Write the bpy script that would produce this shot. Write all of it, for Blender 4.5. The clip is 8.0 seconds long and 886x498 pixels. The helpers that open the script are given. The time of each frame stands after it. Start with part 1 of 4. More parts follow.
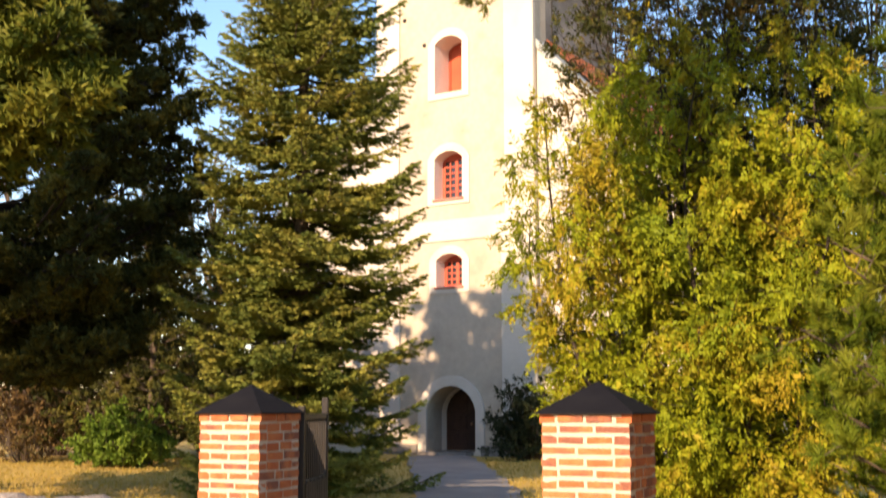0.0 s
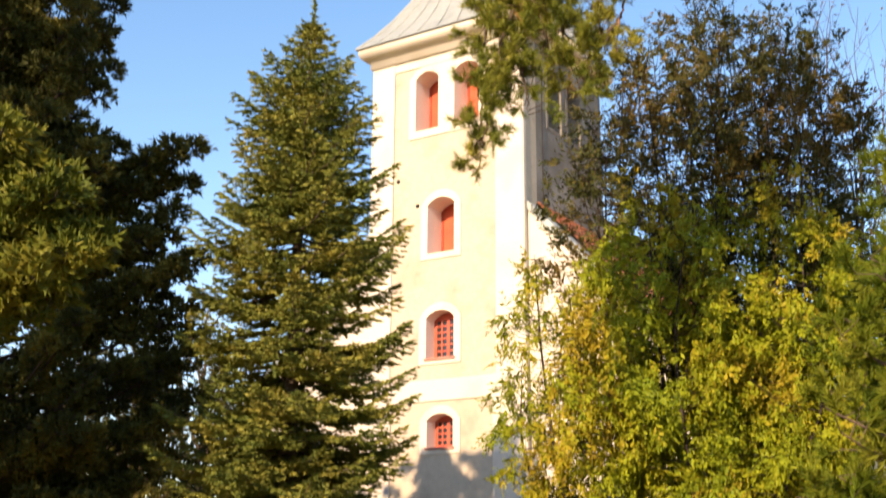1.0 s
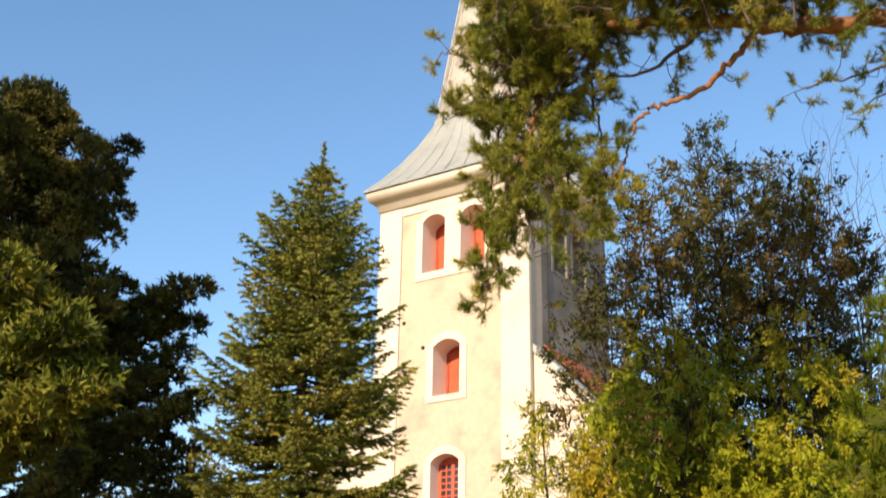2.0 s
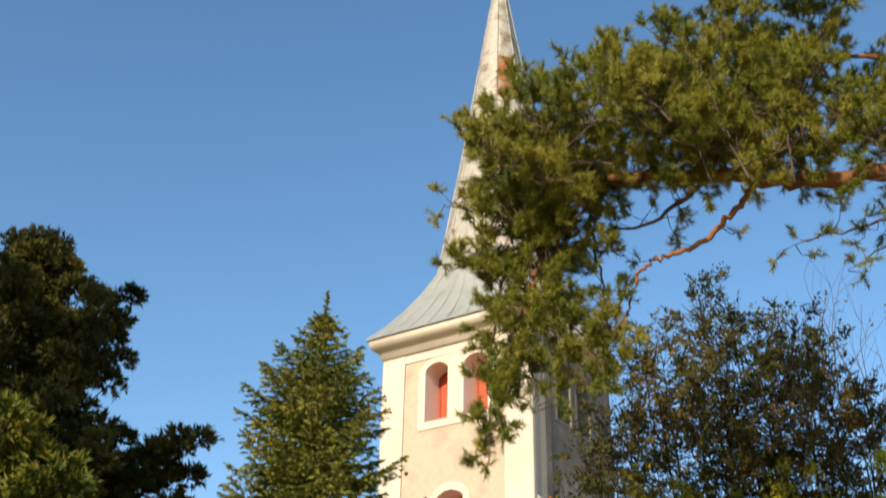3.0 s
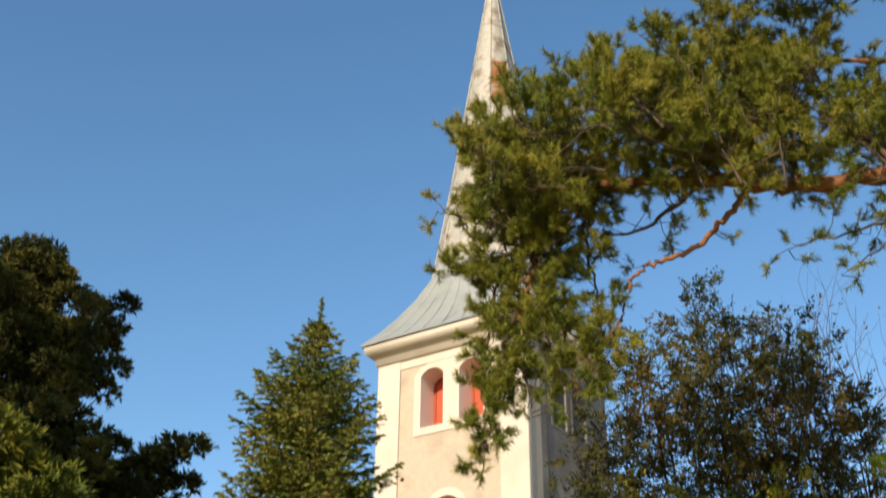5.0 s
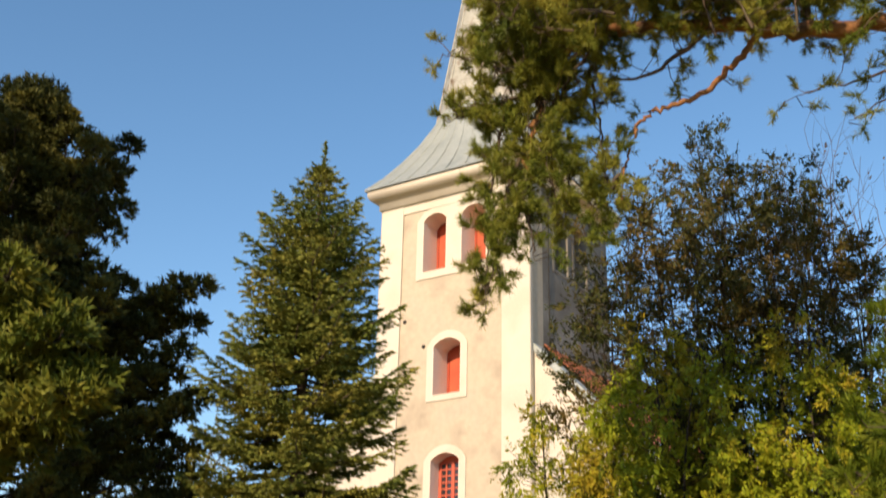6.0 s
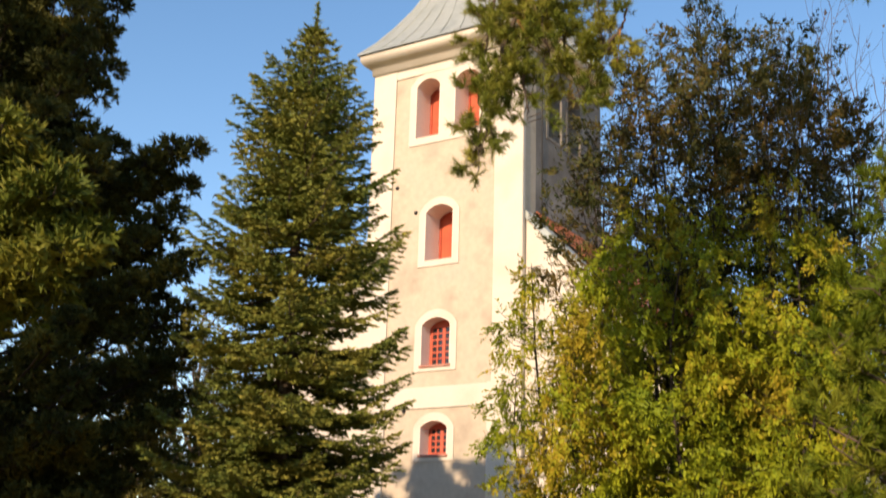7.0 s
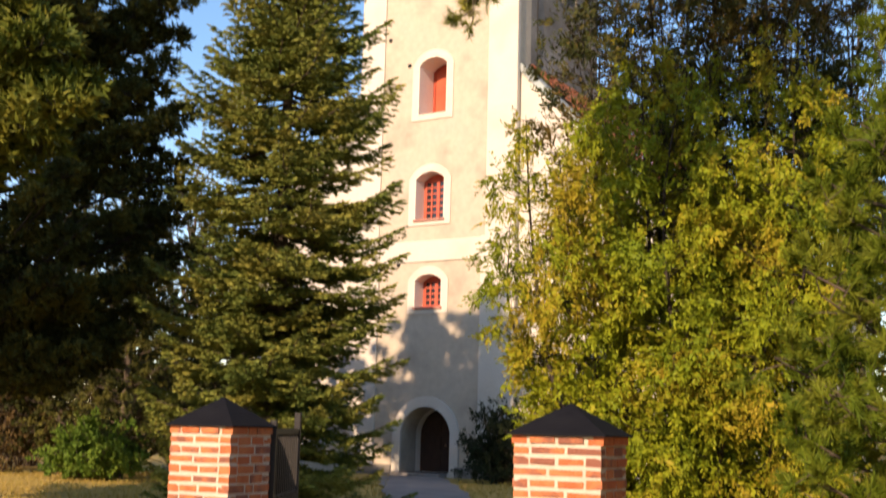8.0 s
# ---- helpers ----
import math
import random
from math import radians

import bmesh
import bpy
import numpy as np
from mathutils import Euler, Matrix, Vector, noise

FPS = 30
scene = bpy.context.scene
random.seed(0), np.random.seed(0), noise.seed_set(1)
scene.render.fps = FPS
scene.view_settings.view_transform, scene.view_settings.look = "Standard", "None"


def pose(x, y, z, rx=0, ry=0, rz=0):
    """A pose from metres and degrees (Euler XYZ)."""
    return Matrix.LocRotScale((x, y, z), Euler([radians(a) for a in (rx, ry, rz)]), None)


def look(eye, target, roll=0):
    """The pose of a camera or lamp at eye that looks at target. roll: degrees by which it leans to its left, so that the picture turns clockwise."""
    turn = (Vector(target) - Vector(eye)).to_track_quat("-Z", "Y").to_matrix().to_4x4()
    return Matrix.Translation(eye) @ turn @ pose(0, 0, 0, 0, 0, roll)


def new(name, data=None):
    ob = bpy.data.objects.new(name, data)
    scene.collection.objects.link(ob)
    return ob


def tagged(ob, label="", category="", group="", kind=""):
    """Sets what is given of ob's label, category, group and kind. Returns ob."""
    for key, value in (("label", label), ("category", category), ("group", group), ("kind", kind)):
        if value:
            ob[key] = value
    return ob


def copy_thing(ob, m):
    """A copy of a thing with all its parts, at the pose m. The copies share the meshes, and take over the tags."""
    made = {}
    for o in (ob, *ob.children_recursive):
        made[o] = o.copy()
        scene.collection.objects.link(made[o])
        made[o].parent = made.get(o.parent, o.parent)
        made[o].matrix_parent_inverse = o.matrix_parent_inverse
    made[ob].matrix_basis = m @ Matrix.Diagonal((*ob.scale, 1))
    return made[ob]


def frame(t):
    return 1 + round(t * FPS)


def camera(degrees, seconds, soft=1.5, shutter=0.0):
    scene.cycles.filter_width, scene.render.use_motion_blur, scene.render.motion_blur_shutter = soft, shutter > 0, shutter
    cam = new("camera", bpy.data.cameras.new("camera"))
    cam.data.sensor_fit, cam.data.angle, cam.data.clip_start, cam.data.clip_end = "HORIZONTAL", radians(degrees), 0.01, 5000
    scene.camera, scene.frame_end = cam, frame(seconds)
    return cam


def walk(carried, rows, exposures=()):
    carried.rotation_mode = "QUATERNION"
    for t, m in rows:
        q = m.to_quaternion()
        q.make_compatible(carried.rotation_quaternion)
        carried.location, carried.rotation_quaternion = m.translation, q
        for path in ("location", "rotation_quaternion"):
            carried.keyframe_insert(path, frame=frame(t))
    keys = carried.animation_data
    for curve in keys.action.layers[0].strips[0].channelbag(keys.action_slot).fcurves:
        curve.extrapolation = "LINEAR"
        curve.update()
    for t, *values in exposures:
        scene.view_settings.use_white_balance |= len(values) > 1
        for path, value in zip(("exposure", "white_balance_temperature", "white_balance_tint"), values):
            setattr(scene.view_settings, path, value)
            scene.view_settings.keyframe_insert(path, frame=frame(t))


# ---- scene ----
cam = camera(42.0, 8.0, soft=1.65, shutter=0.45)


def aim(x, z, yaw, pitch, roll):
    return pose(x, 0, z, 0, 0, yaw) @ pose(0, 0, 0, 90 + pitch) @ pose(0, 0, 0, 0, 0, roll)


# seconds, eye x, eye z, yaw, pitch, roll
PATH = [
    (0.0, -0.000, 1.600, 0.000, 7.851, -0.051),
    (0.5, 0.000, 1.650, 0.071, 11.718, 0.391),
    (1.0, 0.002, 1.631, -0.397, 15.693, 0.412),
    (1.5, 0.001, 1.606, -0.257, 19.586, 0.517),
    (1.7, 0.001, 1.608, -0.035, 20.897, 0.878),
    (2.8, 0.005, 1.692, 0.102, 28.276, 1.149),
    (3.0, 0.005, 1.693, 0.319, 29.972, 1.207),
    (3.5, 0.012, 1.715, 0.462, 32.780, 1.210),
    (4.0, 0.020, 1.716, 0.457, 34.709, 1.514),
    (4.2, 0.019, 1.713, 0.446, 34.741, 1.342),
    (5.3, 0.025, 1.723, -0.061, 27.974, 0.576),
    (5.5, 0.025, 1.723, -0.101, 26.745, 0.586),
    (6.0, 0.013, 1.690, 0.069, 22.596, 1.314),
    (6.5, 0.010, 1.641, -0.326, 19.798, 1.752),
    (7.0, 0.014, 1.602, -0.496, 16.099, 1.686),
    (7.5, 0.016, 1.584, -0.801, 12.857, 1.222),
    (8.0, 0.018, 1.572, -0.989, 8.926, 1.526),
]
walk(cam, [(t, aim(x, z, yaw, pitch, roll)) for t, x, z, yaw, pitch, roll in PATH],
     [(0.0, 1.10, 7450, 24), (1.5, 0.92, 7300, 22), (3.0, 0.50, 6750, 14), (4.2, 0.41, 6600, 12), (5.5, 0.42, 6800, 15), (6.5, 0.47, 7000, 18), (8.0, 0.66, 7050, 23)])

# ---- sky and sun ----
SUN_SIDE, SUN_UP = 29.0, 26.0   # degrees from straight behind to the left, and above the horizon
to_sun = Vector((-math.sin(radians(SUN_SIDE)) * math.cos(radians(SUN_UP)),
                 -math.cos(radians(SUN_SIDE)) * math.cos(radians(SUN_UP)), math.sin(radians(SUN_UP))))
world = bpy.data.worlds.new("sky")
scene.world = world
world.use_nodes = True
wn = world.node_tree
sky = wn.nodes.new("ShaderNodeTexSky")
sky.sky_type, sky.sun_disc = "NISHITA", False
sky.sun_elevation, sky.sun_rotation = radians(SUN_UP), math.atan2(to_sun.x, to_sun.y)
sky.air_density, sky.dust_density, sky.ozone_density = 1.0, 0.2, 1.5
wn.nodes["Background"].inputs[1].default_value = 0.148
clear = wn.nodes.new("ShaderNodeHueSaturation")
clear.inputs["Saturation"].default_value, clear.inputs["Hue"].default_value = 1.2, 0.4945
wn.links.new(sky.outputs[0], clear.inputs["Color"])
wn.links.new(clear.outputs[0], wn.nodes["Background"].inputs[0])
sun = new("sun", bpy.data.lights.new("sun", "SUN"))
sun.data.energy, sun.data.angle, sun.data.color = 5.0, radians(0.5), (1.0, 0.80, 0.54)
sun.matrix_world = look(to_sun * 60, (0, 0, 0))

# ---- materials ----


def mat(name, cols, scale=3.0, rough=0.85, bump=0.3, fine=40.0, metal=0.0, leaf=0.0, piece=0.0, island=0.0, spec=0.3, mottle=0.25):
    """cols: two or three base colours, blended by a coarse noise; a fine noise mottles and embosses; leaf: share of light let through."""
    m = bpy.data.materials.new(name)
    m.use_nodes = True
    n, l = m.node_tree.nodes, m.node_tree.links
    b = n["Principled BSDF"]
    co = n.new("ShaderNodeTexCoord")
    where = co.outputs["Object"]
    info = n.new("ShaderNodeObjectInfo")
    if piece:
        add = n.new("ShaderNodeVectorMath")
        add.operation = "MULTIPLY_ADD"
        l.new(info.outputs["Random"], add.inputs[0])
        add.inputs[1].default_value = (37, 53, 71)
        l.new(where, add.inputs[2])
        where = add.outputs[0]
    big, small = n.new("ShaderNodeTexNoise"), n.new("ShaderNodeTexNoise")
    for tex, sc, detail in ((big, scale, 5), (small, fine, 4)):
        tex.inputs["Scale"].default_value, tex.inputs["Detail"].default_value = sc, detail
        l.new(where, tex.inputs["Vector"])
    ramp = n.new("ShaderNodeValToRGB")
    stops = ramp.color_ramp.elements
    for i in range(len(cols) - 2):
        stops.new(0.5)
    for i, c in enumerate(cols):
        stops[i].position, stops[i].color = 0.32 + 0.36 * i / max(1, len(cols) - 1), (*c, 1)
    value = big.outputs["Fac"]
    if piece or island:
        mix = n.new("ShaderNodeMath")
        mix.operation = "MULTIPLY_ADD"
        src = info.outputs["Random"] if piece else n.new("ShaderNodeNewGeometry").outputs["Random Per Island"]
        l.new(src, mix.inputs[0])
        mix.inputs[1].default_value = 0.5 * max(piece, island)
        sub = n.new("ShaderNodeMath")
        sub.operation = "SUBTRACT"
        l.new(value, sub.inputs[0])
        sub.inputs[1].default_value = 0.25 * max(piece, island)
        l.new(sub.outputs[0], mix.inputs[2])
        value = mix.outputs[0]
    l.new(value, ramp.inputs[0])
    hsv = n.new("ShaderNodeHueSaturation")
    l.new(ramp.outputs[0], hsv.inputs["Color"])
    dim = n.new("ShaderNodeMapRange")
    dim.inputs["To Min"].default_value, dim.inputs["To Max"].default_value = 1 - mottle, 1 + mottle
    l.new(small.outputs["Fac"], dim.inputs["Value"])
    l.new(dim.outputs[0], hsv.inputs["Value"])
    l.new(hsv.outputs[0], b.inputs["Base Color"])
    b.inputs["Roughness"].default_value, b.inputs["Metallic"].default_value = rough, metal
    b.inputs["Specular IOR Level"].default_value = spec
    if bump:
        bp = n.new("ShaderNodeBump")
        bp.inputs["Strength"].default_value, bp.inputs["Distance"].default_value = bump, 0.02
        l.new(small.outputs["Fac"], bp.inputs["Height"])
        l.new(bp.outputs[0], b.inputs["Normal"])
    if leaf:
        tr, ms = n.new("ShaderNodeBsdfTranslucent"), n.new("ShaderNodeMixShader")
        l.new(hsv.outputs[0], tr.inputs["Color"])
        ms.inputs[0].default_value = leaf
        l.new(b.outputs[0], ms.inputs[1])
        l.new(tr.outputs[0], ms.inputs[2])
        l.new(ms.outputs[0], n["Material Output"].inputs[0])
    return m


M_FIELD = mat("cream_plaster", [(0.36, 0.308, 0.243), (0.45, 0.388, 0.305), (0.43, 0.376, 0.305)], 0.7, 0.92, 0.3, 5, mottle=0.14)
M_WHITE = mat("limewashed_plaster", [(0.503, 0.459, 0.385), (0.555, 0.511, 0.444), (0.533, 0.496, 0.422)], 0.6, 0.92, 0.25, 16, mottle=0.08)
# Darker grey than the front; the side's shade is put into it.
M_GREY = mat("shade_grey_plaster", [(0.13, 0.118, 0.105), (0.19, 0.176, 0.16), (0.27, 0.25, 0.225)], 0.7, 0.95, 0.4, 7, mottle=0.25)
# Paler than any wall, to stand in for light on the reveals.
M_REVEAL = mat("brightened_limewash", [(0.76, 0.70, 0.61), (0.82, 0.77, 0.68)], 0.9, 0.9, 0.2, 12, mottle=0.1)
M_RED = mat("red_paint", [(0.407, 0.074, 0.037), (0.459, 0.096, 0.044)], 2.0, 0.6, 0.15, 30, mottle=0.12)
M_PANE = mat("dark_glass", [(0.02, 0.02, 0.025), (0.035, 0.03, 0.03)], 2.0, 0.08, 0.0, 5, spec=0.6, mottle=0.05)
M_DOOR = mat("dark_door_wood", [(0.028, 0.014, 0.01), (0.048, 0.024, 0.016)], 4.0, 0.6, 0.4, 30)
M_SHEET = mat("zinc_roofing", [(0.26, 0.295, 0.29), (0.335, 0.37, 0.36), (0.30, 0.325, 0.315)], 0.8, 0.5, 0.12, 12, metal=0.25, mottle=0.12)
M_SPIRE = mat("weathered_sheet", [(0.31, 0.31, 0.275), (0.385, 0.385, 0.345), (0.17, 0.125, 0.09)], 1.6, 0.6, 0.2, 9, metal=0.15, mottle=0.22)
M_RUST = mat("rusty_sheet", [(0.21, 0.07, 0.024), (0.27, 0.11, 0.045), (0.30, 0.24, 0.18)], 1.3, 0.8, 0.3, 14, mottle=0.25)
M_ROOF = mat("red_roof_tile", [(0.311, 0.089, 0.037), (0.407, 0.141, 0.059)], 1.5, 0.8, 0.4, 20)
M_BRICK = mat("red_brick", [(0.40, 0.11, 0.042), (0.48, 0.165, 0.065), (0.22, 0.085, 0.055)], 6.0, 0.9, 0.5, 60, piece=1.0, mottle=0.3)
M_MORTAR = mat("pale_mortar", [(0.46, 0.39, 0.31), (0.53, 0.46, 0.375)], 8.0, 0.95, 0.5, 70, mottle=0.12)
M_CAP = mat("black_sheet_cap", [(0.005, 0.005, 0.007), (0.009, 0.009, 0.011)], 4.0, 0.75, 0.15, 25, metal=0.0, spec=0.12)
M_IRON = mat("dark_iron", [(0.016, 0.016, 0.016), (0.028, 0.024, 0.022)], 5.0, 0.55, 0.2, 40, metal=0.3)
M_SLAT = mat("weathered_wood", [(0.05, 0.04, 0.026), (0.08, 0.062, 0.04)], 5.0, 0.9, 0.5, 50)
M_STONE = mat("field_stone", [(0.163, 0.148, 0.141), (0.266, 0.244, 0.222), (0.222, 0.178, 0.155)], 5.0, 0.9, 0.6, 25, piece=1.0)
M_GRASS = mat("autumn_lawn", [(0.30, 0.205, 0.045), (0.38, 0.26, 0.06), (0.25, 0.19, 0.045)], 0.35, 0.95, 0.6, 6, mottle=0.35)
M_BLADE = mat("grass_blades", [(0.38, 0.27, 0.06), (0.29, 0.24, 0.045), (0.44, 0.32, 0.11)], 0.5, 0.9, 0.0, 9, leaf=0.25, island=1.0)
M_PATH = mat("grey_path", [(0.148, 0.148, 0.148), (0.207, 0.2, 0.192)], 0.9, 0.92, 0.5, 30)
M_BARK = mat("grey_brown_bark", [(0.067, 0.052, 0.037), (0.111, 0.081, 0.063)], 3.0, 0.95, 0.7, 22)
M_DARKBARK = mat("dark_bark", [(0.025, 0.02, 0.016), (0.045, 0.034, 0.026)], 3.0, 0.95, 0.7, 22)
M_PINEBARK = mat("orange_pine_bark", [(0.20, 0.09, 0.035), (0.25, 0.12, 0.05), (0.07, 0.045, 0.03)], 3.0, 0.9, 0.7, 22)
M_SPRUCE = mat("spruce_needles", [(0.088, 0.128, 0.03), (0.18, 0.205, 0.042), (0.30, 0.275, 0.06)], 0.9, 0.6, 0.0, 3, leaf=0.1, island=0.3, spec=0.12)
# Third colour stands for sunlit tufts; noise scatters it over the crown.
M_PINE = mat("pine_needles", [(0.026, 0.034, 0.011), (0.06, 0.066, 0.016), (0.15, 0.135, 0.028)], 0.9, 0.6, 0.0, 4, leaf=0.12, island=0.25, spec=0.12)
M_NEAR = mat("near_pine_needles", [(0.085, 0.12, 0.018), (0.165, 0.185, 0.026), (0.28, 0.26, 0.045)], 1.6, 0.5, 0.0, 5, leaf=0.12, island=0.3, spec=0.15)
M_THUJA = mat("thuja_sprays", [(0.105, 0.152, 0.010), (0.20, 0.23, 0.012), (0.285, 0.215, 0.02)], 0.9, 0.6, 0.0, 4, leaf=0.12, island=0.3, spec=0.12)
# Lighter olive copy of the pine needles, with sunlight put into the colour.
M_OLIVE = mat("sun_toned_pine_needles", [(0.044, 0.066, 0.010), (0.092, 0.112, 0.015), (0.175, 0.165, 0.025)], 1.4, 0.6, 0.0, 4, leaf=0.12, island=0.25, spec=0.12)
M_YOUNG = mat("young_pine_needles", [(0.04, 0.07, 0.006), (0.082, 0.118, 0.009), (0.15, 0.165, 0.018)], 1.2, 0.6, 0.0, 5, leaf=0.1, island=0.25, spec=0.1)
# Bronze thuja tone, with the upper foliage's shade put into the colour.
M_BRONZE = mat("bronze_shade_thuja_sprays", [(0.034, 0.046, 0.014), (0.062, 0.066, 0.018), (0.13, 0.092, 0.026)], 0.8, 0.55, 0.0, 4, leaf=0.12, island=0.5, spec=0.12)
M_YEW = mat("dark_evergreen", [(0.016, 0.024, 0.01), (0.032, 0.04, 0.016)], 2.0, 0.7, 0.0, 5, leaf=0.1, island=0.5, spec=0.12)
M_SHRUB = mat("green_shrub_leaves", [(0.08, 0.15, 0.02), (0.15, 0.22, 0.03)], 1.0, 0.6, 0.0, 5, leaf=0.3, island=0.7, spec=0.12)
M_BROWN = mat("brown_autumn_leaves", [(0.096, 0.059, 0.026), (0.148, 0.096, 0.037), (0.067, 0.059, 0.022)], 0.6, 0.9, 0.0, 5, leaf=0.2, island=0.7, spec=0.12)
M_FAR = mat("far_woods", [(0.03, 0.037, 0.016), (0.067, 0.056, 0.03), (0.037, 0.033, 0.022)], 0.15, 0.9, 0.0, 2, leaf=0.1, island=0.5, spec=0.12)

# ---- building blocks ----


def part(name, bm, material, parent=None, label=""):
    me = bpy.data.meshes.new(name)
    bm.to_mesh(me)
    bm.free()
    me.materials.append(material)
    ob = new(name, me)
    ob.parent = parent
    return tagged(ob, label)


def raw(name, verts, faces, material, parent=None, label="", smooth=False):
    """A mesh object from arrays; all faces have as many corners."""
    verts, faces = np.asarray(verts, np.float32), np.asarray(faces, np.int32)
    me = bpy.data.meshes.new(name)
    k = faces.shape[1]
    me.vertices.add(len(verts))
    me.vertices.foreach_set("co", verts.ravel())
    me.loops.add(faces.size)
    me.loops.foreach_set("vertex_index", faces.ravel())
    me.polygons.add(len(faces))
    me.polygons.foreach_set("loop_start", np.arange(0, faces.size, k, dtype=np.int32))
    if smooth:
        me.polygons.foreach_set("use_smooth", np.ones(len(faces), bool))
    me.update(calc_edges=True)
    me.materials.append(material)
    ob = new(name, me)
    ob.parent = parent
    return tagged(ob, label)


def empty(name, m, label, category, group="", kind=""):
    ob = new(name)
    ob.matrix_world = m
    return tagged(ob, label, category, group, kind)


def box(bm, x0, x1, y0, y1, z0, z1, bevel=0.0):
    got = bmesh.ops.create_cube(bm, size=1, matrix=Matrix.Translation(((x0 + x1) / 2, (y0 + y1) / 2, (z0 + z1) / 2)) @ Matrix.Diagonal((x1 - x0, y1 - y0, z1 - z0, 1)))
    if bevel:
        edges = {e for v in got["verts"] for e in v.link_edges}
        bmesh.ops.bevel(bm, geom=list(edges), offset=bevel, segments=2, affect="EDGES", profile=0.5)
    return bm


def arch(xc, w, z0, spring, rise, steps=12):
    """The outline of an opening with a segmental or round head."""
    pts = [(xc - w / 2, z0), (xc + w / 2, z0)]
    r = (w * w / 4 + rise * rise) / (2 * rise)
    half = math.asin(min(1, w / 2 / r))
    for i in range(steps + 1):
        a = half - 2 * half * i / steps
        pts.append((xc + r * math.sin(a), spring + rise - r + r * math.cos(a)))
    return pts


def slab(outline, holes, y0, y1):
    """A plate in the x-z plane from y0 to y1, with openings through it."""
    bm = bmesh.new()
    edges = []
    for loop in [outline] + holes:
        vs = [bm.verts.new((x, y0, z)) for x, z in loop]
        edges += [bm.edges.new((vs[i], vs[(i + 1) % len(vs)])) for i in range(len(vs))]
    bmesh.ops.triangle_fill(bm, edges=edges, use_beauty=True)
    got = bmesh.ops.extrude_face_region(bm, geom=bm.faces[:])
    bmesh.ops.translate(bm, verts=[g for g in got["geom"] if isinstance(g, bmesh.types.BMVert)], vec=(0, y1 - y0, 0))
    bmesh.ops.recalc_face_normals(bm, faces=bm.faces[:])
    return bm


def rect(x0, x1, z0, z1):
    return [(x0, z0), (x1, z0), (x1, z1), (x0, z1)]


class Wood:
    """Collects tapered tubes."""

    def __init__(self):
        self.v, self.f, self.n = [], [], 0

    def tube(self, pts, r0, r1, sides=6):
        pts = np.asarray(pts, float)
        k = len(pts)
        tang = np.gradient(pts, axis=0)
        tang /= np.linalg.norm(tang, axis=1)[:, None] + 1e-9
        ref = np.where(np.abs(tang[:, 2:3]) > 0.9, [[1.0, 0, 0]], [[0, 0, 1.0]])
        a = np.cross(tang, ref)
        a /= np.linalg.norm(a, axis=1)[:, None] + 1e-9
        b = np.cross(tang, a)
        ring = np.linspace(0, 2 * math.pi, sides, endpoint=False)
        r = np.linspace(r0, r1, k)[:, None, None]
        self.v.append((pts[:, None] + r * (a[:, None] * np.cos(ring)[None, :, None] + b[:, None] * np.sin(ring)[None, :, None])).reshape(-1, 3))
        i = np.arange(k - 1)[:, None] * sides
        j, j2 = np.arange(sides)[None], (np.arange(sides)[None] + 1) % sides
        self.f.append(np.stack([i + j, i + j2, i + sides + j2, i + sides + j], -1).reshape(-1, 4) + self.n)
        self.n += k * sides

    def make(self, name, material, parent, label=""):
        return raw(name, np.concatenate(self.v), np.concatenate(self.f), material, parent, label, smooth=True)


def curve(pts, steps=8):
    """A smooth line through the points."""
    p = [np.asarray(q, float) for q in pts]
    p = [2 * p[0] - p[1]] + p + [2 * p[-1] - p[-2]]
    out = []
    for i in range(1, len(p) - 2):
        for t in np.linspace(0, 1, steps, endpoint=False):
            a, b, c, d = p[i - 1:i + 3]
            out.append(0.5 * (2 * b + (c - a) * t + (2 * a - 5 * b + 4 * c - d) * t * t + (3 * b - a - 3 * c + d) * t ** 3))
    return np.array(out + [p[-2]])


def unit(a):
    return a / (np.linalg.norm(a, axis=-1, keepdims=True) + 1e-9)


def brush(rng, base, way, length, count, blade, width, lo=25, hi=70, needle=False, flat=1.0):
    """Needles (slim triangles) or leaflets (kites) all along shoots. base, way: rows; length: each shoot's own."""
    n = len(base)
    i = np.repeat(np.arange(n), count)
    d = unit(way)[i]
    side = unit(np.cross(d, rng.normal(size=d.shape)))
    a = np.radians(rng.uniform(lo, hi, len(i)))[:, None]
    out = d * np.cos(a) + side * np.sin(a)
    out[:, 2] *= flat
    root = base[i] + d * (np.asarray(length)[i] * rng.uniform(0, 1, len(i)))[:, None]
    across = unit(np.cross(out, rng.normal(size=d.shape)))
    size = blade * rng.uniform(0.7, 1.2, len(i))[:, None]
    w = width * rng.uniform(0.7, 1.3, len(i))[:, None] / 2
    if needle:
        v = np.stack([root - across * w, root + out * size, root + across * w], 1).reshape(-1, 3)
        return v, np.arange(len(v)).reshape(-1, 3)
    mid = root + out * size * 0.5
    v = np.stack([root, mid - across * w, root + out * size, mid + across * w], 1).reshape(-1, 3)
    return v, np.arange(len(v)).reshape(-1, 4)


def foliage(name, sets, material, parent, label=""):
    v, f, n = [], [], 0
    for a, b in sets:
        v.append(a)
        f.append(b + n)
        n += len(a)
    return raw(name, np.concatenate(v), np.concatenate(f), material, parent, label)

# ---- ground ----
rng = np.random.default_rng(4)


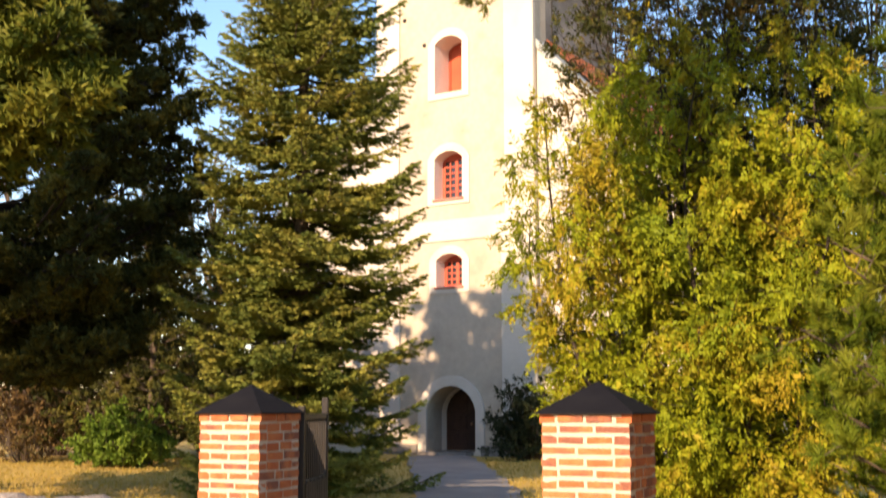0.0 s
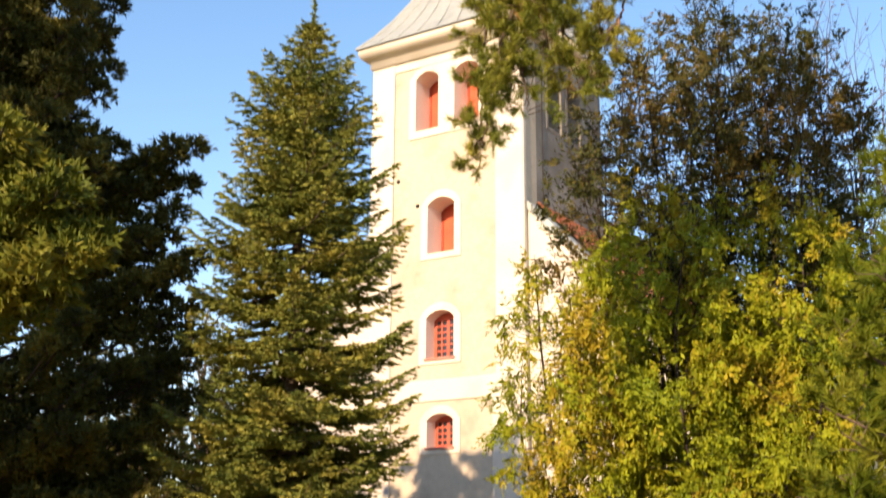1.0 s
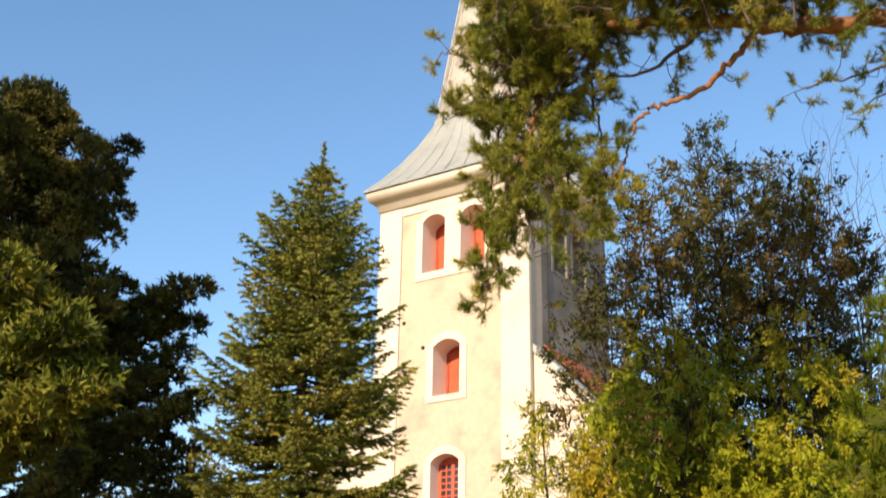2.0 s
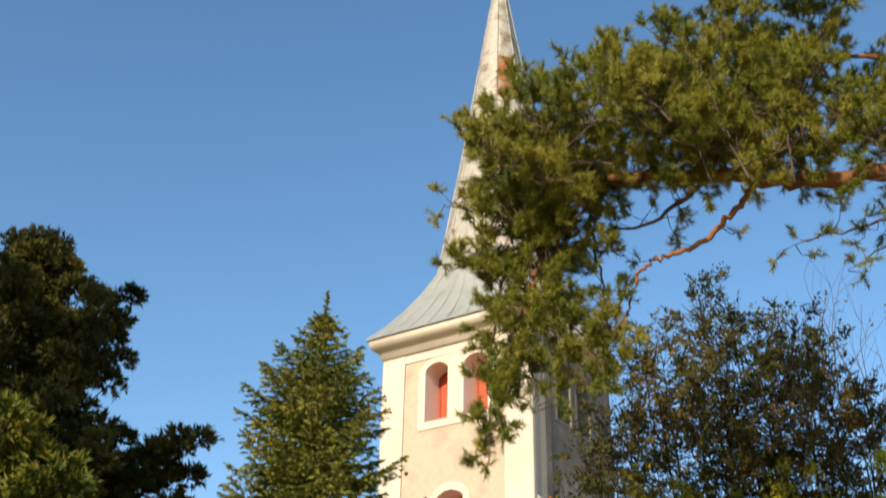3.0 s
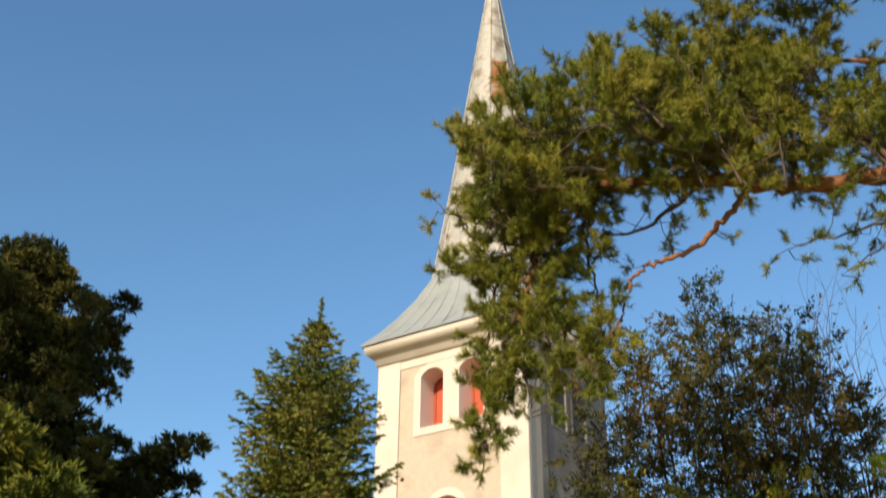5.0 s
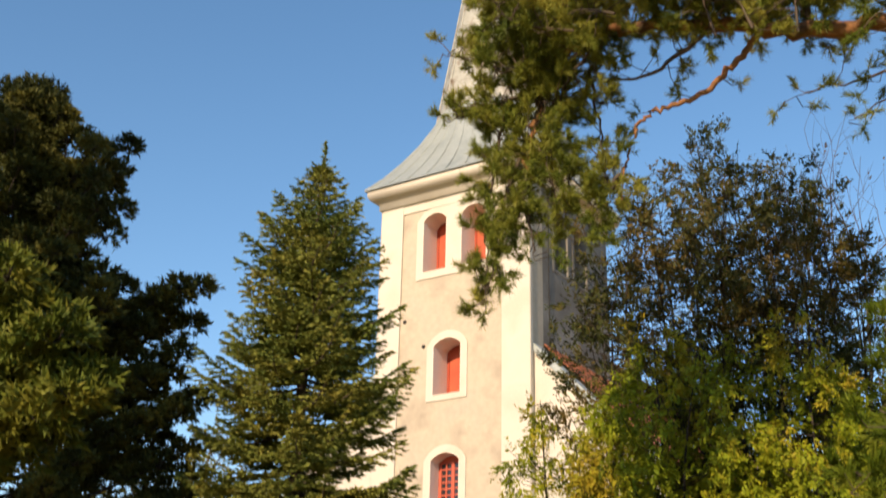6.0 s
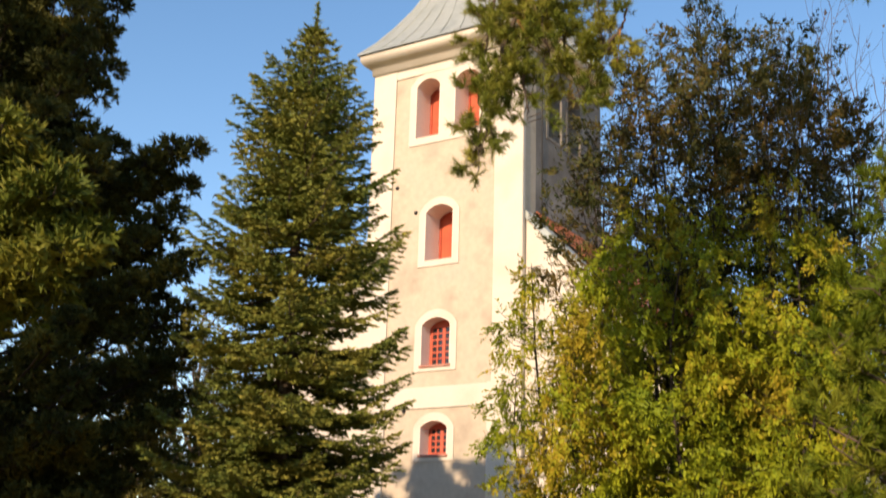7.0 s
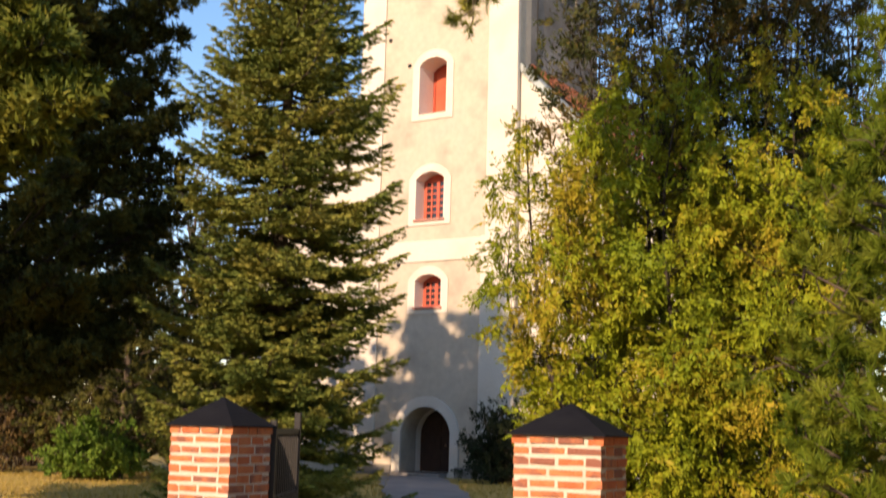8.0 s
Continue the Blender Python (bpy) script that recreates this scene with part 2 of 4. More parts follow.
def build_ground():
    edge = [-2500, -600, -150, -60, *np.linspace(-30, 30, 61), 60, 150, 600, 2500]
    edge_y = [-2500, -600, -150, -60, -20, *np.linspace(-5, 60, 66), 90, 180, 600, 2500]
    gx, gy = np.meshgrid(edge, edge_y)
    gz = np.where((np.abs(gx) < 29) & (gy > 12) & (gy < 37), 0.03 * np.sin(gx * 0.7 + gy * 0.3) * np.sin(gy * 0.45), 0.0)
    v = np.stack([gx, gy, gz], -1).reshape(-1, 3)
    c = len(edge)
    i = (np.arange(len(edge_y) - 1)[:, None] * c + np.arange(c - 1)[None]).ravel()
    ob = raw("ground", v, np.stack([i, i + 1, i + c + 1, i + c], -1), M_GRASS, None, "", True)
    tagged(ob, "yellowish autumn lawn reaching out to the woods", "ground", kind="structure")
    line = curve([(-0.1, 7.0, 0), (0.1, 12, 0), (0.45, 20, 0), (0.25, 29, 0), (-0.2, 38.6, 0)], 10)
    side = np.gradient(line, axis=0)
    side = unit(np.stack([side[:, 1], -side[:, 0], 0 * side[:, 0]], -1))
    wide = 0.85 + 0.07 * np.sin(np.arange(len(line)) * 1.7)[:, None] + np.linspace(0, 0.25, len(line))[:, None]
    v = np.stack([line - side * wide, line - side * wide * 0.4 + (0, 0, 0.02), line + side * wide * 0.4 + (0, 0, 0.02), line + side * wide], 1).reshape(-1, 3) + (0, 0, 0.045)
    i = (np.arange(len(line) - 1)[:, None] * 4 + np.arange(3)[None]).ravel()
    tagged(raw("path", v, np.stack([i, i + 1, i + 5, i + 4], -1), M_PATH, None, "", True), "grey gravel path leading from the gate to the door", "path", kind="structure")
    n = 16000
    p = np.stack([rng.uniform(-14, 7, n), rng.uniform(11, 37, n), np.full(n, 0.0)], -1)
    keep = np.abs(p[:, 0] - 0.2) > 1.0
    p = p[keep]
    up = unit(rng.normal(size=p.shape) * 0.25 + (0, 0, 1))
    ob = foliage("grass", [brush(rng, p, up, np.full(len(p), 0.01), 4, 0.09, 0.014, 5, 55)], M_BLADE, None)
    tagged(ob, "short yellowing grass of the churchyard lawn", "grass", kind="stuff")


build_ground()

# ---- the church: x along its front, y into it ----
church = empty("church", pose(0.298, 39.979, 0, 0, 0, -33), "cream plastered church with a tall west tower and pointed spire", "church")
HALF = 3.29
WINDOWS = [  # centre, width, sill, spring, rise
    (-0.81, 1.06, 17.62, 19.74, 0.30), (0.93, 1.10, 17.62, 19.74, 0.30),
    (-0.155, 1.19, 12.75, 14.62, 0.28), (-0.16, 1.21, 8.91, 10.39, 0.28), (-0.13, 1.12, 5.78, 6.75, 0.24)]
DOOR = (-0.05, 2.02, 0.12, 1.52, 0.84)


def side_slab(holes, x_out, sign, z1=20.9, y0=1.0, y1=6.62):
    bm = slab(rect(y0, y1, 0, z1), holes, 0, 0.9)
    for v in bm.verts:
        a, d, z = v.co
        v.co = (sign * (x_out - d), a, z)
    bmesh.ops.recalc_face_normals(bm, faces=bm.faces[:])
    return bm


def build_tower():
    holes = [arch(*w) for w in WINDOWS] + [arch(*DOOR)]
    part("front_wall", slab(rect(-HALF, HALF, 0, 20.9), holes, 0.07, 1.0), M_FIELD, church, "cream plaster wall with light patches")
    hole = [arch(3.31 + dx, 1.08, 17.55, 19.68, 0.3) for dx in (-0.82, 0.82)]
    part("side_wall", side_slab(hole, HALF, 1), M_GREY, church, "grey mottled plaster, shade put into its tone")
    part("side_wall", side_slab([], HALF, -1), M_GREY, church, "grey mottled plaster, shade put into its tone")
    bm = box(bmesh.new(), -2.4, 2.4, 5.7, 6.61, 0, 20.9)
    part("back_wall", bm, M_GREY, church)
    for s in (-1, 1):
        x0, x1 = sorted((s * (2.15 if s > 0 else 2.28), s * (HALF + 0.03)))
        part("pilaster", box(bmesh.new(), x0, x1, 0, 0.066, 8.2, 20.6, 0.012), M_WHITE, church, "whitewashed corner pilaster")
        x0, x1 = sorted((s * 2.02 if s > 0 else s * 2.2, s * (HALF + 0.06)))
        part("pilaster", box(bmesh.new(), x0, x1, -0.04, 0.066, 0.35, 8.19, 0.012), M_WHITE, church, "whitewashed corner pilaster")
        x0, x1 = sorted((s * (HALF + 0.002), s * (HALF + 0.032)))
        part("pilaster", box(bmesh.new(), x0, x1, 0.0, 0.9 if s < 0 else 0.16, 8.3, 20.6), M_WHITE, church)
    part("cable", box(bmesh.new(), HALF + 0.006, HALF + 0.034, 1.45, 1.48, 0.2, 20.5, 0.005), M_IRON, church, "thin dark lightning cable")
    part("band_course", slab(rect(-2.196, 2.016, 7.42, 8.16), [], 0.02, 0.066), M_WHITE, church)
    part("frieze", slab(rect(-2.276, 2.146, 20.25, 20.6), [], 0.02, 0.066), M_WHITE, church)
    part("plinth", slab(rect(-HALF - 0.1, -1.4, 0, 0.35), [], -0.09, 0.066), M_GREY, church, "grey stone plinth")
    part("plinth", slab(rect(1.2, HALF + 0.1, 0, 0.35), [], -0.09, 0.066), M_GREY, church, "grey stone plinth")
    rings = [(0, 20.6), (0.10, 20.62), (0.10, 20.85), (0.16, 20.92), (0.26, 21.0), (0.38, 21.03), (0.42, 21.12), (0.46, 21.2), (0.46, 21.42), (0.1, 21.45)]
    v, f = [], []
    for o, z in rings:
        h = HALF + o
        v += [(-h, HALF - h, z), (h, HALF - h, z), (h, HALF + h, z), (-h, HALF + h, z)]
    for i in range(len(rings) - 1):
        f += [(4 * i + k, 4 * i + (k + 1) % 4, 4 * i + 4 + (k + 1) % 4, 4 * i + 4 + k) for k in range(4)]
    raw("cornice", v, f, M_WHITE, church, "moulded whitewashed cornice")


def eight(apothem, z, q, cx=0.06):
    """Eight corners: a square at q = 0, an octagon at q = 1."""
    out = []
    for k in range(8):
        a = radians(22.5 + 45 * k)
        c = radians(45 + 90 * (k // 2))
        o = Vector((math.cos(a), math.sin(a))) * apothem / math.cos(radians(22.5))
        s = Vector((math.cos(c), math.sin(c))) * apothem * 1.41421
        p = s.lerp(o, q)
        out.append((p.x + cx * min(1, (z - 21) / 10), p.y + HALF, z))
    return out


def build_roof():
    levels = [(3.84, 21.40, 0), (3.84, 21.47, 0), (3.38, 22.05, 0.04), (2.98, 22.75, 0.15), (2.70, 23.5, 0.4), (2.56, 24.3, 0.75), (2.48, 25.0, 1)]
    rows = [eight(*lv) for lv in levels]
    v = [p for r in rows for p in r]
    f = [(8 * i + k, 8 * i + (k + 1) % 8, 8 * i + 8 + (k + 1) % 8, 8 * i + 8 + k) for i in range(len(rows) - 1) for k in range(8)]
    flare = raw("flared_roof", v, f, M_SHEET, church, "flared pale grey sheet metal roof")
    for k in (7, 1, 3, 5):   # the four broad sides
        w = Wood()
        for t in np.linspace(0.04, 0.96, 9):
            w.tube([Vector(r[k]).lerp(Vector(r[(k + 1) % 8]), t) + Vector((0, 0, 0.02)) for r in rows[1:]], 0.028, 0.022, 4)
        w.make("seam", M_SHEET, flare)
    zs = np.linspace(25.0, 42.62, 15)
    rows = [eight(2.48 * (42.62 - z) / 17.9 + 0.05, z, 1, 0.22) for z in zs]
    v = [p for r in rows for p in r]
    f = [(8 * i + k, 8 * i + (k + 1) % 8, 8 * i + 8 + (k + 1) % 8, 8 * i + 8 + k) for i in range(len(rows) - 1) for k in range(8)]
    spire = raw("spire", v, f, M_SPIRE, church, "tall eight-sided spire in weathered grey sheet metal")
    w = Wood()
    for k in range(8):
        w.tube([Vector(r[k]) for r in rows], 0.05, 0.025, 4)
    for i in range(1, 14):
        w.tube([Vector(p) for p in rows[i] + rows[i][:1]], 0.014, 0.014, 4)
    w.make("seam", M_SPIRE, spire)
    quad = []
    for z in (33.45, 36.05):
        r = eight(2.48 * (42.62 - z) / 17.9 + 0.062, z, 1, 0.22)
        quad += [Vector(r[6]).lerp(Vector(r[7]), 0.06), Vector(r[6]).lerp(Vector(r[7]), 0.94)]
    raw("rust_panel", quad, [(0, 1, 3, 2)], M_RUST, spire, "rusty red sheet panel")
    ax = (0.22 + 0.02, HALF)
    w = Wood()
    w.tube([(*ax, 42.5), (*ax, 43.9), (*ax, 47.4)], 0.06, 0.02, 8)
    w.make("pole", M_IRON, spire)
    bm = bmesh.new()
    bmesh.ops.create_uvsphere(bm, u_segments=18, v_segments=12, radius=0.33, matrix=Matrix.Translation((*ax, 44.05)) @ Matrix.Diagonal((1, 1, 0.95, 1)))
    part("ball", bm, mat("gilt_ball", [(0.06, 0.05, 0.035), (0.10, 0.075, 0.045)], 3, 0.45, 0.1, 20, metal=0.6), spire, "dull brown metal ball")
    body = [(-0.95, 45.45), (-0.6, 45.3), (-0.25, 45.2), (0.1, 45.3), (0.35, 45.25), (0.2, 45.45), (0.0, 45.55), (-0.35, 45.45), (-0.55, 45.65), (-0.8, 45.75)]
    bm = slab([(x * 0.6 + ax[0], 45.1 + (z - 45.4) * 0.8) for x, z in body], [], HALF - 0.02, HALF + 0.02)
    part("weathervane", bm, mat("dull_vane", [(0.12, 0.085, 0.05), (0.19, 0.13, 0.07)], 3, 0.6, 0.1, 20, metal=0.3), spire, "small tarnished brown metal weathervane")


def grow(w, d):
    xc, width, z0, spring, rise = w
    return arch(xc, width + 2 * d, z0 - d * 0.7, spring, rise + d)


def build_windows():
    both = [(-1.62, 17.36), (1.76, 17.36), (1.76, 19.78), (1.44, 20.15), (1.1, 20.24), (-1.0, 20.24), (-1.3, 20.15), (-1.62, 19.78)]
    part("window_surround", slab(both, [arch(*WINDOWS[0]), arch(*WINDOWS[1])], 0.03, 0.066), M_WHITE, church, "raised whitewashed surround")
    for w in WINDOWS[2:]:
        part("window_surround", slab(grow(w, 0.27), [arch(*w)], 0.03, 0.066), M_WHITE, church, "raised whitewashed surround")
    for w in WINDOWS:
        xc, width, z0, spring, rise = w
        part("window_reveal", slab(arch(*w), [arch(xc, width - 0.03, z0 + 0.012, spring, rise - 0.015)], 0.031, 0.6 if w in WINDOWS[3:] else 0.985), M_REVEAL, church, "limewashed window reveal, lightened as if sunlit")
    for w in WINDOWS[:3]:
        xc, width, z0, spring, rise = w
        sh = part("shutter", slab(arch(*w), [], 1.03, 1.10), M_RED, church, "closed shutter painted orange-red")
        part("shutter_frame", slab(grow(w, 0.0), [arch(xc, width - 0.2, z0 + 0.12, spring - 0.02, rise * 0.8)], 0.99, 1.026), mat("dark_red_frame", [(0.3, 0.05, 0.03), (0.38, 0.08, 0.04)], 3, 0.7, 0.2, 30), sh)
        part("batten", box(bmesh.new(), xc - 0.03, xc + 0.03, 1.012, 1.027, z0 + 0.13, spring + rise * 0.7), M_RED, sh)
        # Pale sill colour, lightened to bounce light onto the reveal.
        part("sill", box(bmesh.new(), xc - width / 2, xc + width / 2, 0.03, 0.98, z0, z0 + 0.05, 0.01), mat("bounce_sill_paint", [(0.40, 0.30, 0.24), (0.46, 0.35, 0.29)], 3, 0.8, 0.2, 30), sh)
    for w, rows in ((WINDOWS[3], 6), (WINDOWS[4], 4)):
        xc, width, z0, spring, rise = w
        cols = 4
        left, right, low, high = xc - width / 2 + 0.1, xc + width / 2 - 0.1, z0 + 0.14, spring + 0.02
        dx, dz = (right - left - 0.08) / cols, (high - low) / rows
        holes, spots = [], []
        for c in range(cols):
            for r in range(rows):
                a = left + c * dx + (0.08 if c >= 2 else 0)
                holes.append(rect(a + 0.025, a + dx - 0.025, low + r * dz + 0.025, low + (r + 1) * dz - 0.025))
                spots.append((a + dx / 2, low + (r + 0.5) * dz))
        fr = part("window_frame", slab(arch(*w), holes, 0.61, 0.68), mat("window_red", [(0.42, 0.08, 0.05), (0.50, 0.11, 0.06)], 3, 0.6, 0.15, 30), church, "red painted wooden window with small panes")
        bm = box(bmesh.new(), -dx / 2 + 0.02, dx / 2 - 0.02, 0, 0.012, -dz / 2 + 0.02, dz / 2 - 0.02)
        first = part("pane", bm, M_PANE, fr)
        first.location = (spots[0][0], 0.64, spots[0][1])
        for x, z in spots[1:]:
            ob = new("pane", first.data)
            ob.parent, ob.location = fr, (x, 0.64, z)
        part("sill", box(bmesh.new(), xc - width / 2 - 0.04, xc + width / 2 + 0.04, -0.02, 0.5, z0 - 0.06, z0 + 0.03, 0.01), mat("sill_red", [(0.3, 0.12, 0.09), (0.4, 0.2, 0.15)], 3, 0.8, 0.2, 30), fr)
    # belfry window on the shaded side
    for dx in (-0.82, 0.82):
        bm = slab(arch(3.31 + dx, 1.08, 17.55, 19.68, 0.3), [], 0.5, 0.56)
        for v in bm.verts:
            a, d, z = v.co
            v.co = (HALF - d, a, z)
        part("shutter", bm, M_SLAT, church, "dark weathered wooden shutter")
        # Surround takes the same shade-darkened grey as the side wall.
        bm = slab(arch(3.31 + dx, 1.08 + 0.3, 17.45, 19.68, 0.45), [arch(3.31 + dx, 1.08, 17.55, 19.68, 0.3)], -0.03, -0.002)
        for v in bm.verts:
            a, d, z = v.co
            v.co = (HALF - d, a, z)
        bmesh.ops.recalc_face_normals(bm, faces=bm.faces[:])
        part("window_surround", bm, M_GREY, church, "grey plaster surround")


def build_door():
    part("door_surround", slab(arch(-0.05, 2.68, 0.0, 1.52, 1.19, 20), [arch(*DOOR)], -0.03, 0.066), M_WHITE, church, "whitewashed round-arched door surround")
    door = part("door", slab(arch(*DOOR), [], 1.32, 1.4), M_DOOR, church, "dark brown double door deep in its arch")
    for s in (-1, 1):
        for k in range(3):
            z0 = 0.25 + 0.62 * k
            part("door_panel", box(bmesh.new(), -0.05 + s * 0.47 - 0.33, -0.05 + s * 0.47 + 0.33, 1.285, 1.317, z0, z0 + 0.5, 0.012), M_DOOR, door)
    part("door_reveal", slab(arch(-0.05, 2.5, 0.0, 1.52, 1.09, 20), [arch(*DOOR)], 1.002, 1.315), M_REVEAL, church, "limewashed passage before the door")
    bm = bmesh.new()
    bmesh.ops.create_uvsphere(bm, u_segments=10, v_segments=8, radius=0.05, matrix=Matrix.Translation((0.03, 1.25, 1.05)))
    part("handle", bm, M_RUST, door)
    part("step", box(bmesh.new(), -1.12, 0.88, -0.5, 1.0, 0.0, 0.12, 0.02), M_STONE, church, "worn grey stone doorstep")


# Discs added to draw three dark specks; no such part is known.
def build_wall_discs():
    for x, z in ((-2.08, 15.8), (-1.2, 14.7), (-1.41, 7.36)):
        bm = bmesh.new()
        bmesh.ops.create_cone(bm, cap_ends=True, segments=12, radius1=0.085, radius2=0.06, depth=0.05, matrix=Matrix.Translation((x, 0.047, z)) @ Matrix.Rotation(math.pi / 2, 4, "X"))
        part("wall_disc", bm, M_IRON, church, "small round dark disc on the wall")


def build_nave():
    SLOPE, Z0 = 1.02, 13.9
    for s in (-1, 1):
        pts = [(s * HALF, 0), (s * 9.3, 0), (s * 9.3, Z0 - (9.3 - HALF) * SLOPE), (s * HALF, Z0)]
        if s < 0:
            pts = pts[::-1]
        hole = arch(s * 6.2, 1.1, 2.9, 4.3, 0.4)
        wl = part("gable_wall", slab(pts, [hole], 0.30, 0.95), M_WHITE, church, "whitewashed gable wall beside the tower")
        part("window_glass", slab(hole, [], 0.7, 0.74), M_PANE, wl)
        cop = [(s * HALF, Z0 + 0.02), (s * 9.6, Z0 + 0.02 - (9.6 - HALF) * SLOPE), (s * 9.6, Z0 + 0.32 - (9.6 - HALF) * SLOPE), (s * HALF, Z0 + 0.32)]
        part("coping", slab(cop, [], 0.2, 1.0), M_SHEET, church, "grey sheet metal coping")
        part("nave_wall", box(bmesh.new(), *sorted((s * 8.5, s * 9.3)), 0.96, 27, 0, Z0 - (9.3 - HALF) * SLOPE - 0.2), M_WHITE, church)
        # pantiled slope: waves along y, a small step at each course
        ny, courses = 220, 34
        ys = np.linspace(1.0, 27, ny)
        v, f = [], []
        for c in range(courses):
            for e in (0, 1):
                x = 9.75 * (c + e) / courses
                z = Z0 + HALF * SLOPE - x * SLOPE + 0.46 + (0.05 if e else 0.0)
                v += [(s * x, y, z + 0.035 * math.sin(y * 30)) for y in ys]
        v = np.array(v)
        for c in range(courses):
            a = 2 * c * ny + np.arange(ny - 1)
            f.append(np.stack([a, a + 1, a + ny + 1, a + ny], -1))
        raw("nave_roof", v, np.concatenate(f), M_ROOF, church, "steep red clay tile roof")
    part("rear_gable", slab([(-9.3, 0), (9.3, 0), (9.3, 7.7), (0, 17.1), (-9.3, 7.7)], [], 26.4, 27.0), M_WHITE, church)


build_tower()
build_roof()
build_windows()
build_door()
build_wall_discs()
build_nave()

# ---- gate ----


def build_pillar(corner, s, turn=-25.5):
    """A pillar whose nearest corner stands at corner; s: its width over the usual 0.64 m."""
    spin = pose(0, 0, 0, 0, 0, turn)
    m = Matrix.Translation(Vector((*corner, 0)) - spin @ Vector((0.32 * s, -0.32 * s, 0))) @ spin @ Matrix.Diagonal((s, s, 1.016, 1))
    post = empty("gate_pillar", m, "red brick gate pillar with pale mortar and black metal cap", "gate pillar", "pillars of the churchyard gate")
    part("core", box(bmesh.new(), -0.313, 0.313, -0.313, 0.313, 0, 1.53), M_MORTAR, post, "pale thick mortar")
    cap = bmesh.new()
    h = 0.354
    rings = [(h, 1.529), (h, 1.541), (0.2, 1.645), (0.035, 1.748), (0.012, 1.768)]
    rows = [[cap.verts.new((sx * r, sy * r, z)) for sx, sy in ((-1, -1), (1, -1), (1, 1), (-1, 1))] for r, z in rings]
    for a, b in zip(rows, rows[1:]):
        for k in range(4):
            cap.faces.new((a[k], a[(k + 1) % 4], b[(k + 1) % 4], b[k]))
    cap.faces.new(rows[0][::-1])
    cap.faces.new(rows[-1])
    part("cap", cap, M_CAP, post, "black sheet metal pyramid cap")
    return post


import itertools


def brick_meshes():
    made = {}
    for length, half in itertools.product((0.250, 0.120, 0.195), (0.0222, 0.031)):
        for k in range(3):
            bm = box(bmesh.new(), -length / 2 + 0.007, length / 2 - 0.007, -0.055, 0.055, -half, half)
            r = random.Random(k + int(length * 1000))
            for v in bm.verts:
                v.co += Vector((r.uniform(-0.004, 0.004), r.uniform(-0.003, 0.003), r.uniform(-0.003, 0.003)))
            me = bpy.data.meshes.new("brick")
            bm.to_mesh(me)
            bm.free()
            me.materials.append(M_BRICK)
            made[length, half, k] = me
    return made


BRICKS = brick_meshes()


def lay_bricks(post):
    r = random.Random(int(post.location.x * 100))
    for c in range(20):
        z = 0.0385 + 0.077 * c
        out = 0.01 if c == 19 else 0.0
        for side in range(4):
            long_side = (side + c) % 2 == 0
            shift = r.uniform(-0.012, 0.012)
            lengths = [(0.250, 0.120, 0.250), (0.120, 0.250, 0.250), (0.250, 0.250, 0.120)][r.randrange(3)] if long_side else (0.195, 0.195)
            x = -(sum(lengths) + 0.012 * (len(lengths) - 1)) / 2
            for ln in lengths:
                ob = new("brick", BRICKS[ln, 0.031 if side % 2 else 0.0222, r.randrange(3)])
                ob.parent = post
                ob.matrix_local = pose(0, 0, 0, 0, 0, 90 * side) @ pose(x + ln / 2, -0.265 - out + r.uniform(-0.003, 0.003), z + r.uniform(-0.004, 0.004), 0, r.uniform(-0.8, 0.8), r.uniform(-0.4, 0.4))
                x += ln + 0.012


def build_gate():
    gate = empty("gate_leaf", pose(-1.22, 10.0, 0, 0, 0, 86), "open gate leaf of dark iron and weathered wooden slats", "gate")
    for x, top in ((0.03, 1.62), (1.22, 1.70)):
        part("post", box(bmesh.new(), x - 0.03, x + 0.03, -0.03, 0.03, 0.04, top, 0.006), M_IRON, gate)
    for z in (0.14, 0.93, 1.5):
        part("rail", box(bmesh.new(), 0.061, 1.189, -0.02, 0.02, z, z + 0.05, 0.005), M_IRON, gate)
    for k in range(12):
        x = 0.11 + 0.092 * k
        part("slat", box(bmesh.new(), x - 0.032, x + 0.032, -0.045, -0.022, 0.08, 0.96 + 0.015 * (k % 2), 0.004), M_SLAT, gate)
        part("bar", box(bmesh.new(), x - 0.012, x + 0.012, -0.01, 0.01, 0.981, 1.499), M_IRON, gate)


def stone_meshes():
    made = []
    for k in range(6):
        bm = bmesh.new()
        bmesh.ops.create_icosphere(bm, subdivisions=2, radius=0.5)
        for v in bm.verts:
            d = noise.noise(v.co * 1.7 + Vector((k * 9, 3, 1))) * 0.28
            v.co *= 1 + d
            v.co.z = max(-0.36, min(0.36, v.co.z))
        me = bpy.data.meshes.new("stone")
        bm.to_mesh(me)
        bm.free()
        me.materials.append(M_STONE)
        made.append(me)
    return made


def build_stone_wall():
    wall = empty("stone_wall", pose(-1.98, 9.98, 0, 0, 0, 156), "low dry wall of grey fieldstones", "stone wall")
    meshes = stone_meshes()
    r = random.Random(5)
    for row, z in enumerate((0.14, 0.40, 0.655)):
        for layer in (-0.2, 0.2):
            x = 0.22 if row < 2 else 1.15
            while x < 6.0:
                w = r.uniform(0.3, 0.5)
                ob = new("stone", meshes[r.randrange(6)])
                ob.parent = wall
                ob.matrix_local = pose(x + w / 2, layer, z + r.uniform(-0.03, 0.04), r.uniform(-8, 8), r.uniform(-8, 8), r.uniform(0, 360)) @ Matrix.Diagonal((w, r.uniform(0.36, 0.44), r.uniform(0.34, 0.44), 1))
                x += w * 0.93


build_gate()
build_stone_wall()

# ---- trees ----


